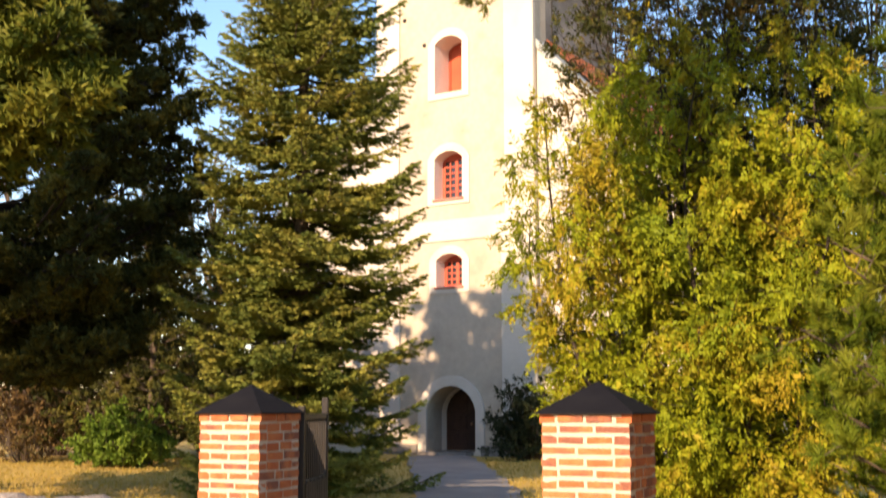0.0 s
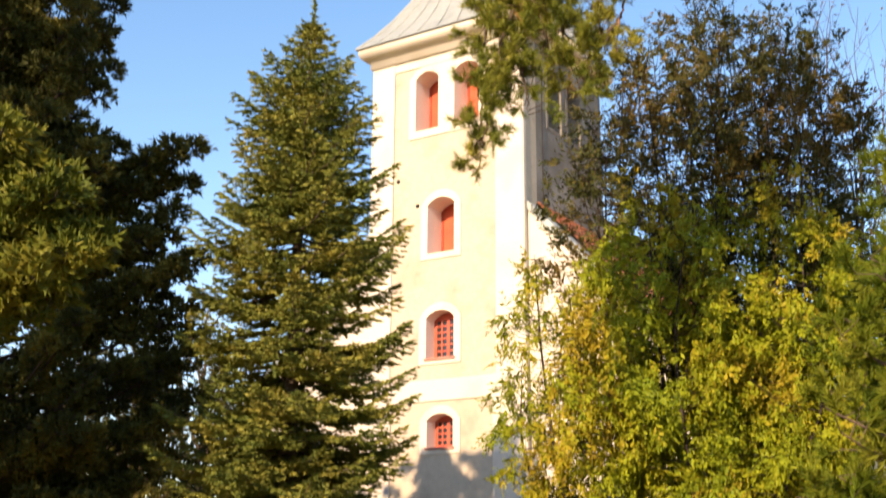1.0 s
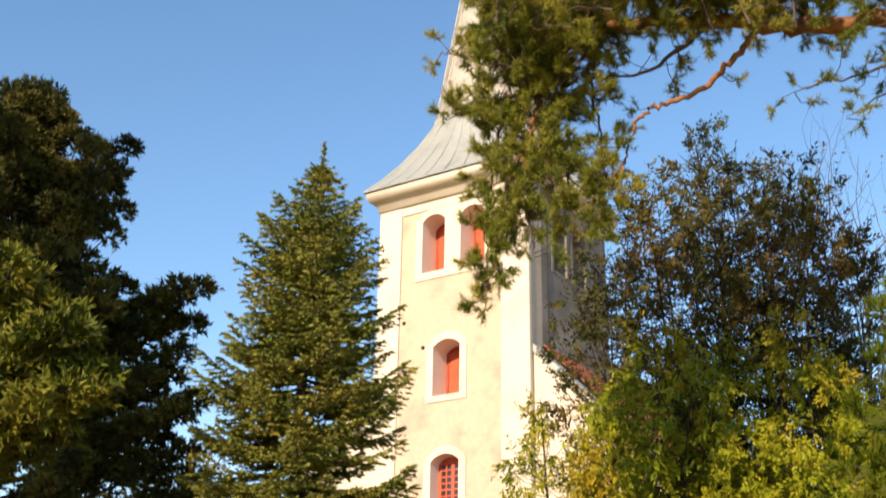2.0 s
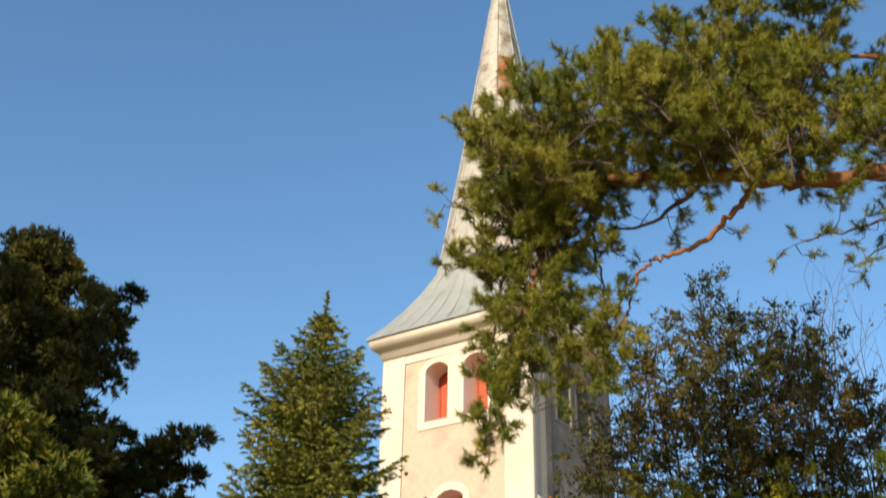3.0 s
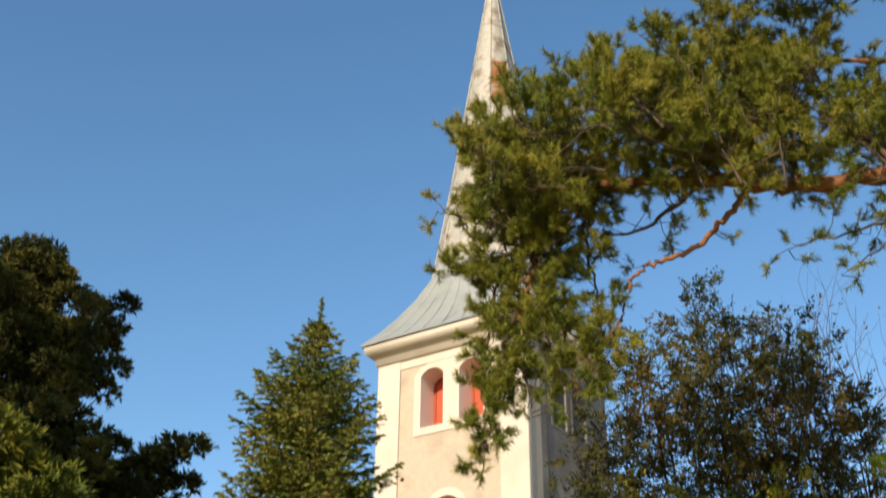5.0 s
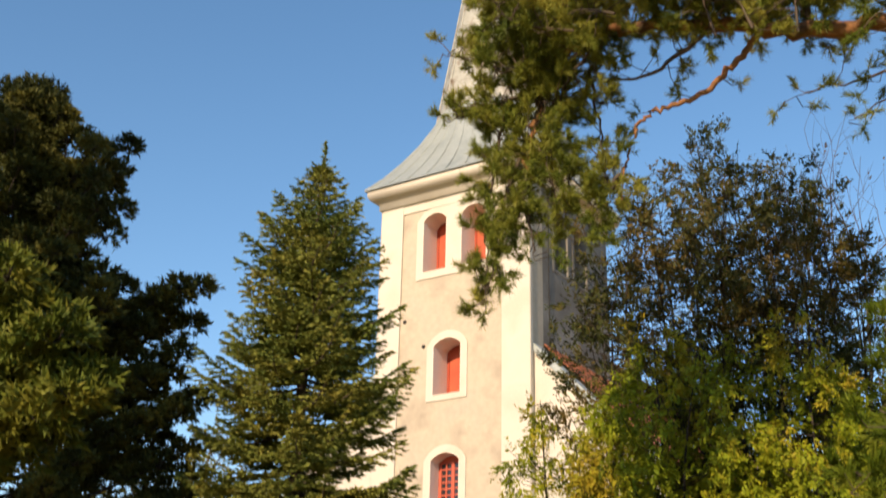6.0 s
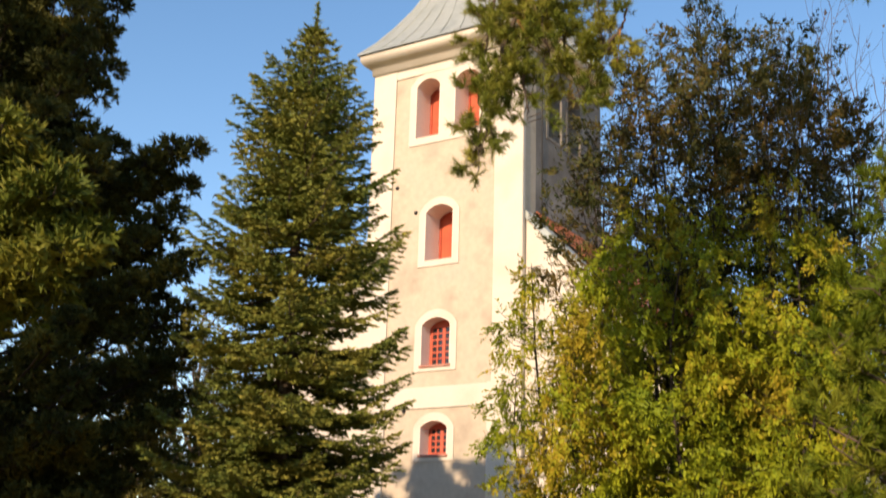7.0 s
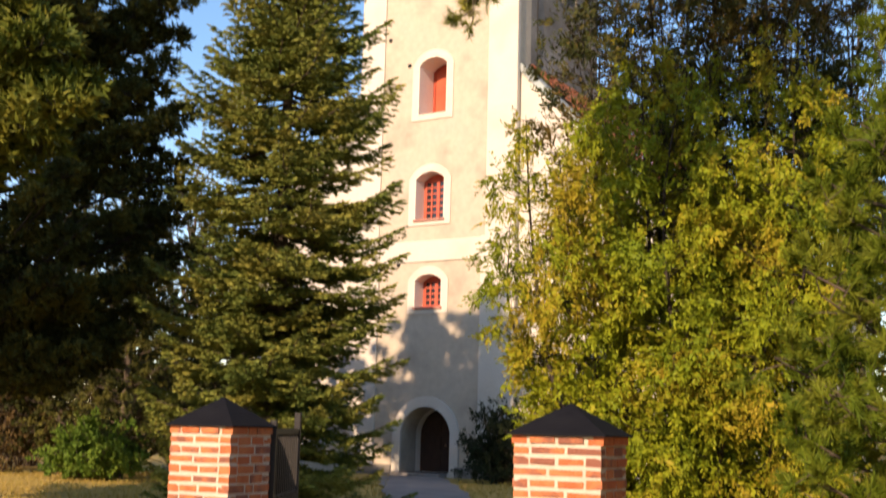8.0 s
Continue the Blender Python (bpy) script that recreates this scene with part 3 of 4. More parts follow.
def build_spruce(x, y, height):
    r = np.random.default_rng(11)
    tree = empty("spruce", pose(x, y, 0) @ Matrix.Diagonal((0.895, 0.895, 0.9065, 1)), "tall dense dark green spruce with layered drooping boughs", "tree")
    w = Wood()
    trunk = [(0, 0, 0), (0.03, 0, height * 0.3), (0.05, 0.02, height * 0.7), (0.2, 0, height)]
    w.tube(curve(trunk, 10), 0.24, 0.02, 8)
    w.make("trunk", M_BARK, tree, "grey-brown scaly trunk")
    limbs = Wood()
    base, way, length = [], [], []
    z, whorl = 0.55, 0
    while z < height - 0.25:
        dz = height - z
        reach = 2.7 * (1 - math.exp(-dz / 3.5)) * min(1, 0.45 + dz / 3.5)
        count = 14 if dz > 9 else 12 if dz > 2 else 6
        turn0 = r.uniform(0, 6.28)
        for k in range(count):
            a = turn0 + 6.283 * k / count + r.uniform(-0.25, 0.25)
            ln = reach * r.uniform(0.66, 1.12)
            rise = 0.30 - 0.48 * min(1, dz / 9)
            droop = -0.10 if dz > 4 else 0.0
            out, side = np.array([math.cos(a), math.sin(a), 0]), np.array([-math.sin(a), math.cos(a), 0])
            x0 = np.array([0.05 * z / height + 0.1 * (z / height) ** 3, 0, z + r.uniform(-0.22, 0.22) * min(1, dz / 4)])
            s = np.linspace(0, 1, 7)[:, None]
            pts = x0 + out * ln * s + np.array([0, 0, 1]) * ln * (rise * s + droop * np.sin(s * 3.14) + 0.14 * s ** 3) + side * ln * 0.08 * np.sin(s * 3 + k)
            limbs.tube(pts, 0.012 + 0.012 * ln, 0.006, 4)
            steps = max(3, int(ln / 0.13))
            for q in np.linspace(0.1, 1, steps):
                p = np.array([np.interp(q, s[:, 0], pts[:, c]) for c in range(3)])
                for hand in (-1, 1):
                    sl = (0.16 + 0.36 * ln * (1 - q) ** 0.8 * min(1, q * 3)) * r.uniform(0.7, 1.2) * min(1, 0.35 + dz / 2.5)
                    d = unit(out * r.uniform(0.55, 1.0) + side * hand * r.uniform(0.6, 1.0) + np.array([0, 0, r.uniform(-0.2, 0.05)]))
                    m = max(1, int(sl / 0.17))
                    for j in range(m):
                        b0 = p + d * sl * j / m + np.array([0, 0, -0.1 * (sl * j / m) ** 2])
                        base.append(b0)
                        way.append(d + np.array([0, 0, r.uniform(-0.04, 0.08)]))
                        length.append(sl / m * 1.25)
                        if j and r.random() < 0.6:
                            base.append(b0)
                            way.append(unit(d * 0.7 + r.choice([-1, 1]) * np.cross(d, [0, 0, 1]) * 0.8 + np.array([0, 0, r.uniform(-0.15, 0.06)])))
                            length.append(0.17)
                if q > 0.9:
                    base.append(p)
                    way.append(out + np.array([0, 0, 0.35]))
                    length.append(0.2)
        z += 0.52 if dz > 5 else 0.40 if dz > 2.5 else 0.22
        whorl += 1
    for k in range(16):
        base.append(np.array([0.2, 0, height - 0.7 + 0.07 * k]))
        way.append(np.array([math.cos(k * 2.4), math.sin(k * 2.4), 1.0 + 0.2 * k]))
        length.append(0.27 - 0.012 * k)
    tagged(limbs.make("limb_wood", M_BARK, tree), kind="stuff")
    foliage("crown", [brush(r, np.array(base), np.array(way), np.array(length), 18, 0.115, 0.042, 22, 68, True, 0.6)], M_SPRUCE, tree, "dark green needles, yellowish in the sun")
    return tree


def shoots_on(r, line, spacing, reach, sub, up, wood, base, way, length, shoot, thick=0.007, start=0.25, flat=0.5, gather=0.5):
    """Side twigs along a limb, each with short shoots; the twigs are added to wood."""
    seg = np.linalg.norm(np.diff(line, axis=0), axis=1)
    at = np.concatenate([[0], np.cumsum(seg)])
    n = max(2, int(at[-1] * (1 - start) / spacing))
    for q in np.linspace(start, 1, n) * at[-1]:
        p = np.array([np.interp(q, at, line[:, c]) for c in range(3)])
        d = r.normal(size=3)
        d[2] = d[2] * flat + up
        d = unit(d)
        ln = reach * r.uniform(0.45, 1.1)
        bend = unit(d + r.normal(size=3) * 0.4 + np.array([0, 0, 0.25]))
        mid, end = p + d * ln * 0.5, p + d * ln * 0.5 + bend * ln * 0.5
        wood.tube([p, mid, end], thick, thick * 0.5, 3)
        for k in range(sub):
            t = gather + (1 - gather) * (k + r.random()) / sub
            b0 = p + (mid - p) * t * 2 if t < 0.5 else mid + (end - mid) * (t * 2 - 1)
            e = unit(bend + r.normal(size=3) * 0.75 + np.array([0, 0, up * 0.8]))
            base.append(b0)
            way.append(e)
            length.append(shoot * r.uniform(0.6, 1.2))


def pad(r, centre, wide, high, count, shoot, twigs, base, way, length):
    """A flattened clump of upward shoots round the end of a twig."""
    u = unit(r.normal(size=(count, 3)) + (0, 0, 0.35))
    at = centre + u * (wide, wide, high) * (0.35 + 0.65 * r.random((count, 1)) ** 0.5)
    base.extend(at)
    way.extend(unit(u * (1, 1, 0.6) + r.normal(size=u.shape) * 0.35 + (0, 0, 0.45)))
    length.extend(shoot * r.uniform(0.7, 1.2, count))
    for p in at[::9]:
        twigs.tube([centre - (0, 0, high * 0.5), centre * 0.5 + p * 0.5 - (0, 0, 0.04), p], 0.012, 0.005, 3)


def build_left_pine(x, y, top, ends, outline, low, count, seed, open_band, label, needles=M_PINE):
    """ends: limb tips; outline: (height, reach) of the crown; open_band: heights at which the inner crown is thin."""
    r = np.random.default_rng(seed)
    tree = empty("pine", pose(x, y, 0), label, "tree")
    w = Wood()
    trunk = curve([(0, 0, 0), (0.1, 0, top * 0.33), (0.25, 0.1, top * 0.66), (0.1, 0, top)], 8)
    w.tube(trunk, 0.34, 0.05, 10)
    w.make("trunk", M_DARKBARK, tree, "dark furrowed trunk")
    twigs = Wood()
    base, way, length = [], [], []
    hs, rs = zip(*outline)
    tips = [(ex - x, ey, ez) for ex, ey, ez in ends]
    for k in range(count):
        z = low + (top - low) * ((k + 0.5) / count) ** 1.05
        a = r.normal(-0.5, 0.9) if k % 3 else r.uniform(0, 6.28)
        rc = np.interp(z, hs, rs) * r.uniform(0.42, 1.07)
        rc = max(rc, 2.2) if math.cos(a) < -0.3 and z < top - 1.5 else rc
        tips.append((rc * math.cos(a), rc * math.sin(a) * 0.9, z))
    for ex, ey, ez in tips:
        e = np.array([ex, ey, ez])
        far = math.hypot(ex, ey)
        z0 = max(2.2, min(ez - 0.3 * far - 0.2, top - 0.4))
        p0 = np.array([np.interp(z0, trunk[:, 2], trunk[:, 0]), 0, z0])
        mid = p0 * 0.45 + e * 0.55 + np.array([r.uniform(-.2, .2), r.uniform(-.2, .2), -0.25])
        line = curve([p0, mid, e], 6)
        limb = Wood()
        limb.tube(line, 0.022 + 0.008 * far, 0.01, 5)
        limb.make("bough", M_DARKBARK, tree)
        steps = max(2, int(far * 0.62 / 0.42))
        for q in np.linspace(0.4, 1.0, steps):
            c = np.array([np.interp(q * (len(line) - 1), np.arange(len(line)), line[:, i]) for i in range(3)])
            if open_band[0] < c[2] < open_band[1] and c[0] < 3.4 and r.random() < 0.62:
                continue
            size = (0.60 - 0.33 * q) * r.uniform(0.85, 1.25)
            c += r.normal(size=3) * (0.16, 0.16, 0.05) * (1.2 - q)
            pad(r, c, size, size * 0.5, int(44 + 90 * size), 0.17, twigs, base, way, length)
    tagged(twigs.make("twig_wood", M_DARKBARK, tree), kind="stuff")
    foliage("crown", [brush(r, np.array(base), np.array(way), np.array(length), 11, 0.125, 0.05, 18, 65, True)], needles, tree, "dark green needle tufts, mottled olive for sunlit ones")
    return tree


def build_near_pine():
    r = np.random.default_rng(31)
    tree = empty("pine", pose(7.9, 9.3, 0), "old pine with orange bark stretching long boughs over the gate", "tree")
    o = np.array([7.95, 9.3, -0.06])
    w = Wood()
    w.tube(curve([(0, 0, 0), (0.1, 0, 5), (-0.1, 0.1, 10), (0.1, 0, 15)], 8), 0.36, 0.15, 12)
    w.make("trunk", M_PINEBARK, tree, "orange flaking trunk")
    lines = [  # thickness at both ends, twig spacing, shoot count, twig reach, points
        (0.13, 0.03, 0.030, 8, 0.62, [(7.8, 9.4, 8.3), (6.0, 9.7, 8.4), (4.6, 10.05, 8.42), (3.7, 10.35, 8.56), (2.9, 10.6, 8.75), (2.1, 10.8, 8.85), (1.5, 10.9, 8.7), (1.15, 10.95, 8.2), (0.98, 10.95, 7.5), (0.85, 10.97, 6.9)]),
        (0.04, 0.012, 0.026, 8, 0.55, [(2.1, 10.8, 8.85), (1.4, 11.1, 9.2), (0.55, 11.1, 9.4)]),
        (0.04, 0.012, 0.028, 8, 0.60, [(2.9, 10.6, 8.75), (2.5, 10.5, 9.5), (1.9, 10.6, 10.0)]),
        (0.04, 0.012, 0.028, 8, 0.60, [(3.3, 10.5, 8.65), (3.1, 10.7, 9.5), (2.7, 10.8, 10.1)]),
        (0.04, 0.012, 0.028, 8, 0.62, [(3.9, 10.3, 8.5), (3.8, 10.4, 9.4), (3.5, 10.5, 10.2)]),
        (0.04, 0.012, 0.028, 8, 0.62, [(4.9, 10.0, 8.4), (4.6, 10.2, 9.2), (4.3, 10.3, 9.7)]),
        (0.04, 0.012, 0.030, 8, 0.55, [(5.8, 9.8, 8.4), (5.2, 9.9, 9.0), (4.8, 10.0, 9.3)]),
        (0.035, 0.012, 0.026, 8, 0.50, [(1.5, 10.9, 8.7), (0.9, 11.1, 8.75), (0.4, 11.1, 8.6)]),
        (0.03, 0.010, 0.026, 8, 0.45, [(1.15, 10.95, 8.2), (0.7, 10.9, 7.9), (0.35, 10.9, 7.85)]),
        (0.03, 0.010, 0.030, 7, 0.45, [(1.9, 10.85, 8.8), (1.5, 10.7, 8.3), (1.2, 10.7, 7.8)]),
        (0.03, 0.010, 0.045, 6, 0.32, [(0.98, 10.95, 7.5), (0.75, 11.0, 7.0), (0.62, 11.0, 6.3), (0.52, 11.0, 5.75)]),
        (0.02, 0.010, 0.050, 6, 0.35, [(0.98, 10.95, 7.5), (1.15, 10.9, 7.1), (1.2, 10.9, 6.7)]),
        (0.042, 0.014, 0.25, 4, 0.30, [(3.4, 10.45, 8.6), (3.15, 10.55, 8.28), (2.85, 10.6, 7.98), (2.45, 10.72, 7.78), (2.2, 10.78, 7.72), (2.05, 10.8, 7.5), (1.95, 10.8, 7.15), (1.88, 10.8, 6.75)]),
        (0.03, 0.012, 0.08, 5, 0.35, [(2.9, 10.6, 8.7), (2.35, 10.7, 8.25), (1.9, 10.8, 8.15), (1.5, 10.9, 8.2)]),
        (0.03, 0.008, 0.09, 4, 0.40, [(5.6, 9.8, 8.35), (4.9, 10.0, 8.0), (4.2, 10.2, 7.85), (3.55, 10.4, 7.7)]),
        (0.02, 0.006, 0.11, 4, 0.35, [(4.9, 10.0, 8.0), (4.5, 10.1, 7.6), (4.1, 10.2, 7.35)]),
        (0.07, 0.02, 0.075, 7, 0.55, [(7.8, 9.4, 11.9), (6.2, 9.6, 11.5), (5.06, 9.77, 11.2), (4.4, 10.0, 10.95), (3.9, 10.2, 11.4), (3.4, 10.4, 12.0), (2.8, 10.6, 12.5)]),
        (0.03, 0.012, 0.045, 7, 0.5, [(4.4, 10.0, 10.95), (3.9, 10.3, 11.2), (3.5, 10.5, 11.35)]),
        (0.03, 0.012, 0.042, 7, 0.5, [(3.9, 10.2, 11.4), (3.9, 10.2, 12.1), (3.7, 10.3, 12.7)]),
        (0.03, 0.012, 0.042, 7, 0.5, [(5.06, 9.77, 11.2), (4.7, 10.0, 12.0), (4.3, 10.1, 12.6)]),
        (0.03, 0.012, 0.03, 8, 0.6, [(2.5, 10.5, 9.4), (1.8, 10.4, 9.55), (1.1, 10.6, 9.55), (0.6, 10.8, 9.6)]),
        (0.03, 0.012, 0.03, 8, 0.6, [(3.8, 10.4, 9.4), (4.0, 10.2, 9.9), (4.2, 10.2, 10.3)]),
        (0.03, 0.012, 0.03, 8, 0.5, [(1.5, 10.9, 8.7), (0.9, 10.7, 8.3), (0.5, 10.8, 8.1)]),
        (0.03, 0.012, 0.035, 8, 0.55, [(4.7, 9.9, 11.8), (3.9, 10.2, 12.6), (3.0, 10.5, 13.1)]),
        (0.03, 0.012, 0.035, 8, 0.55, [(5.06, 9.8, 11.3), (4.3, 10.1, 12.9), (3.7, 10.2, 13.6)]),
        (0.03, 0.012, 0.040, 8, 0.45, [(3.7, 10.3, 11.5), (3.0, 10.5, 11.85), (2.65, 10.7, 12.1)]),
        (0.03, 0.008, 0.030, 8, 0.45, [(1.5, 10.9, 8.7), (1.0, 10.8, 8.95), (0.5, 10.9, 9.0)]),
        (0.03, 0.008, 0.030, 8, 0.45, [(1.6, 10.9, 8.6), (1.1, 10.8, 8.25), (0.6, 10.8, 8.2)]),
        (0.02, 0.008, 0.035, 7, 0.30, [(0.7, 10.95, 7.9), (0.3, 11.0, 7.8), (0.05, 11.0, 7.7)]),
        (0.02, 0.008, 0.035, 7, 0.30, [(0.6, 10.9, 8.4), (0.3, 11.0, 8.5), (0.0, 11.0, 8.55)]),
        (0.02, 0.006, 0.035, 6, 0.30, [(1.4, 10.9, 8.4), (1.22, 10.9, 7.5), (1.15, 10.9, 6.7)]),
        (0.02, 0.006, 0.035, 6, 0.28, [(1.1, 10.95, 8.0), (0.9, 11.0, 7.2), (0.82, 11.0, 6.4)]),
        (0.02, 0.006, 0.030, 6, 0.26, [(0.7, 10.95, 7.9), (0.55, 11.0, 7.0), (0.5, 11.0, 6.1), (0.5, 11.0, 5.6)]),
        (0.02, 0.006, 0.035, 6, 0.32, [(1.6, 10.9, 8.3), (1.72, 10.9, 7.5), (1.75, 10.9, 6.8)]),
        (0.02, 0.006, 0.030, 8, 0.32, [(1.95, 10.8, 7.15), (1.8, 10.85, 6.9), (1.6, 10.9, 6.55), (1.5, 10.9, 6.3)]),
        (0.03, 0.010, 0.040, 7, 0.42, [(2.5, 10.5, 9.4), (2.3, 10.6, 9.9), (2.0, 10.7, 10.4)]),
        (0.03, 0.010, 0.040, 7, 0.42, [(3.1, 10.7, 9.5), (2.9, 10.7, 10.3), (2.6, 10.7, 10.9)]),
        (0.03, 0.010, 0.040, 7, 0.42, [(3.8, 10.4, 9.4), (3.5, 10.5, 10.4), (3.15, 10.6, 11.0)]),
        (0.02, 0.006, 0.035, 6, 0.34, [(0.85, 10.97, 6.95), (0.95, 11.0, 6.5), (1.0, 11.0, 6.1)]),
        (0.02, 0.006, 0.035, 6, 0.34, [(1.2, 10.9, 7.5), (1.35, 10.9, 7.0), (1.45, 10.9, 6.5)]),
        (0.02, 0.006, 0.040, 6, 0.36, [(1.5, 10.9, 8.2), (1.0, 10.95, 7.7), (0.55, 11.0, 7.35)]),
        (0.05, 0.02, 0.16, 4, 0.35, [(7.8, 9.4, 10.1), (5.2, 9.9, 9.95), (4.4, 10.1, 10.02), (3.95, 10.3, 9.95)]),
    ]
    base, way, length = [], [], []
    twigs = Wood()
    eye = np.array([0, 0, 1.6])
    deep = [(s == 1, thick, thin, spacing, sub, reach, [eye + (np.array(p) + r.normal(size=3) * (0 if s == 1 else 0.12) - eye) * s for p in pts])
            for thick, thin, spacing, sub, reach, pts in lines for s in ((1, 0.92, 1.09) if spacing < 0.08 and pts[-1][2] > 8.7 else (1,))]
    for near, thick, thin, spacing, sub, reach, pts in deep:
        line = curve([np.array(p) - o for p in pts], 7)
        wood = Wood()
        jag = r.normal(size=line.shape) * (0.03 if thick > 0.1 else 0.014)
        jag[0] = 0
        wood.tube(line + jag, thick, thin * 0.4, 7)
        off = 0.45 if thick > 0.1 else 0.12 if thick < 0.05 else 0.3
        shoots_on(r, line, spacing * 1.25, reach, sub, 0.35, twigs, base, way, length, 0.13, 0.007, off, 0.8, 0.72)
        if near:
            wood.make("bough", M_PINEBARK if thick > 0.04 else M_BARK, tree, "crooked bough, orange in the sun" if thick > 0.04 else "thin grey-brown bough")
        else:
            twigs.tube(line, 0.016, 0.006, 4)
    tagged(twigs.make("twig_wood", M_BARK, tree), kind="stuff")
    foliage("crown", [brush(r, np.array(base), np.array(way), np.array(length), 44, 0.08, 0.0078, 20, 68, True)], M_NEAR, tree, "yellow-green needle tufts")


def sprays(r, base, way, size):
    """Flat drooping fans of scale leaves."""
    n = len(base)
    d = unit(way)
    side = unit(np.cross(d, r.normal(size=d.shape)))
    v = []
    for k in range(10):
        s = 0.04 + 0.095 * k
        hand = (-1) ** k if k < 9 else 0
        out = unit(d * 0.8 + side * hand * r.uniform(0.4, 0.9, (n, 1)) + r.normal(size=d.shape) * 0.22)
        root = base + d * size[:, None] * s
        ln = size[:, None] * (0.38 - 0.02 * k) * r.uniform(0.8, 1.2, (n, 1))
        across = unit(np.cross(out, np.cross(d, side)) + r.normal(size=d.shape) * 0.8) * ln * 0.25
        mid = root + out * ln * 0.55
        v.append(np.stack([root, mid - across, root + out * ln, mid + across], 1))
    v = np.stack(v, 1).reshape(-1, 3)
    return v, np.arange(len(v)).reshape(-1, 4)


def build_thuja(x, y, tops, low, needles, seed, label):
    r = np.random.default_rng(seed)
    tree = empty("thuja", pose(x, y, 0) @ Matrix.Diagonal((y / 14.6, y / 14.6, y / 14.7, 1)), label, "tree")
    base, way, size = [], [], []
    twigs = Wood()
    for tx, ty, tz in tops:
        w1, w2 = r.normal(size=3) * 0.16, r.normal(size=3) * 0.16
        line = curve([(tx * 0.25, ty * 0.25, 0), (tx * 0.65 + w1[0], ty * 0.8 + w1[1], tz * 0.35), (tx * 0.95 + w2[0], ty + w2[1], tz * 0.7), (tx, ty, tz)], 12)
        wood = Wood()
        wood.tube(line, 0.05, 0.004, 6)
        wood.make("stem", M_DARKBARK, tree, "thin dark brown stem")
        z = low
        while z < tz:
            p = np.array([np.interp(z, line[:, 2], line[:, c]) for c in range(3)])
            high = low > 1
            for k in range(2):
                a = r.uniform(0, 6.28)
                reach = min(1.5 if not high else 0.9, 0.22 + (tz - z) * 0.45) * r.uniform(0.35, 1.1)
                out = np.array([math.cos(a), math.sin(a), 0])
                e = p + out * reach + np.array([0, 0, reach * (0.4 if not high else 0.8)])
                rad = math.hypot(e[0], e[1])
                lim = 2.55 if z > 2.3 else 2.0
                if rad > lim:
                    e[:2] *= lim / rad
                mid = (p + e) / 2 + out * 0.12 * reach + np.array([0, 0, -0.12 * reach])
                twigs.tube([p, mid, e], 0.009, 0.003, 3)
                bunches = max(1, int((1.0 + reach * (2.9 if not high else 1.15)) * (0.58 if tx < -1.2 else 1.0)))
                for j in range(bunches):
                    t = 0.45 + 0.55 * (j + r.random()) / bunches
                    c = p * (1 - t) ** 2 + 2 * mid * t * (1 - t) + e * t * t + r.normal(size=3) * 0.05
                    hang = unit(out * r.uniform(0.2, 0.9) + r.normal(size=3) * 0.35 + np.array([0, 0, -0.75 if not high else 0.15]))
                    for i in range(9 if not high else 7):
                        base.append(c + hang * 0.035 * i + r.normal(size=3) * 0.05)
                        way.append(hang + r.normal(size=3) * 0.42)
                        size.append(r.uniform(0.15, 0.28) if not high else r.uniform(0.16, 0.30))
            z += 0.135 if not high else 0.14
    tagged(twigs.make("twig_wood", M_DARKBARK, tree), kind="stuff")
    foliage("crown", [sprays(r, np.array(base), np.array(way), np.array(size))], needles, tree)


def build_young_pine(x, y, height, seed, needles, label, dense=20, wide=0.02):
    r = np.random.default_rng(seed)
    tree = empty("young_pine", pose(x, y, 0), label, "tree")
    w = Wood()
    w.tube(curve([(0, 0, 0), (0.05, 0.05, height * 0.5), (0, 0, height)], 6), 0.12, 0.015, 7)
    w.make("trunk", M_BARK, tree)
    limbs = Wood()
    base, way, length = [], [], []
    for k in range(70):
        z = 0.5 + (height - 0.8) * (k / 70)
        a = k * 2.4
        ln = (0.3 + 0.3 * (height - z)) * r.uniform(0.7, 1.1)
        ln = min(ln, 1.75)
        p = np.array([0, 0, z])
        e = p + np.array([math.cos(a) * ln, math.sin(a) * ln, 0.35 * ln])
        line = curve([p, (p + e) / 2 + np.array([0, 0, -0.08 * ln]), e], 5)
        limbs.tube(line, 0.025, 0.008, 4)
        shoots_on(r, line, 0.09, 0.42, 6, 0.35, limbs, base, way, length, 0.16, 0.007, 0.2)
    tagged(limbs.make("limb_wood", M_BARK, tree), kind="stuff")
    foliage("crown", [brush(r, np.array(base), np.array(way), np.array(length), dense, 0.12, wide, 18, 55, True)], needles, tree)
    return tree


def build_bush(name, x, y, rx, ry, h, n, material, leaf, width, seed, label, category="shrub", base_z=0.0):
    r = np.random.default_rng(seed)
    bush = empty(name, pose(x, y, base_z), label, category)
    wood = Wood()
    base, way, length = [], [], []
    for k in range(n):
        a, s = r.uniform(0, 6.28), math.sqrt(r.random())
        z = h * r.uniform(0.1, 1) * (1 - 0.55 * s * s)
        e = np.array([rx * s * math.cos(a), ry * s * math.sin(a), z * r.uniform(0.85, 1.1)])
        p = e * np.array([0.15, 0.15, 0]) 
        line = curve([p, e * np.array([0.55, 0.55, 0.6]), e], 4)
        wood.tube(line, 0.016, 0.005, 3)
        shoots_on(r, line, h * 0.05, h * 0.11, 4, 0.3, wood, base, way, length, leaf * 1.6, 0.006, 0.4)
    tagged(wood.make("stem_wood", M_BARK, bush), kind="stuff")
    foliage("leaves", [brush(r, np.array(base), np.array(way), np.array(length), 6, leaf, width, 20, 75)], material, bush)


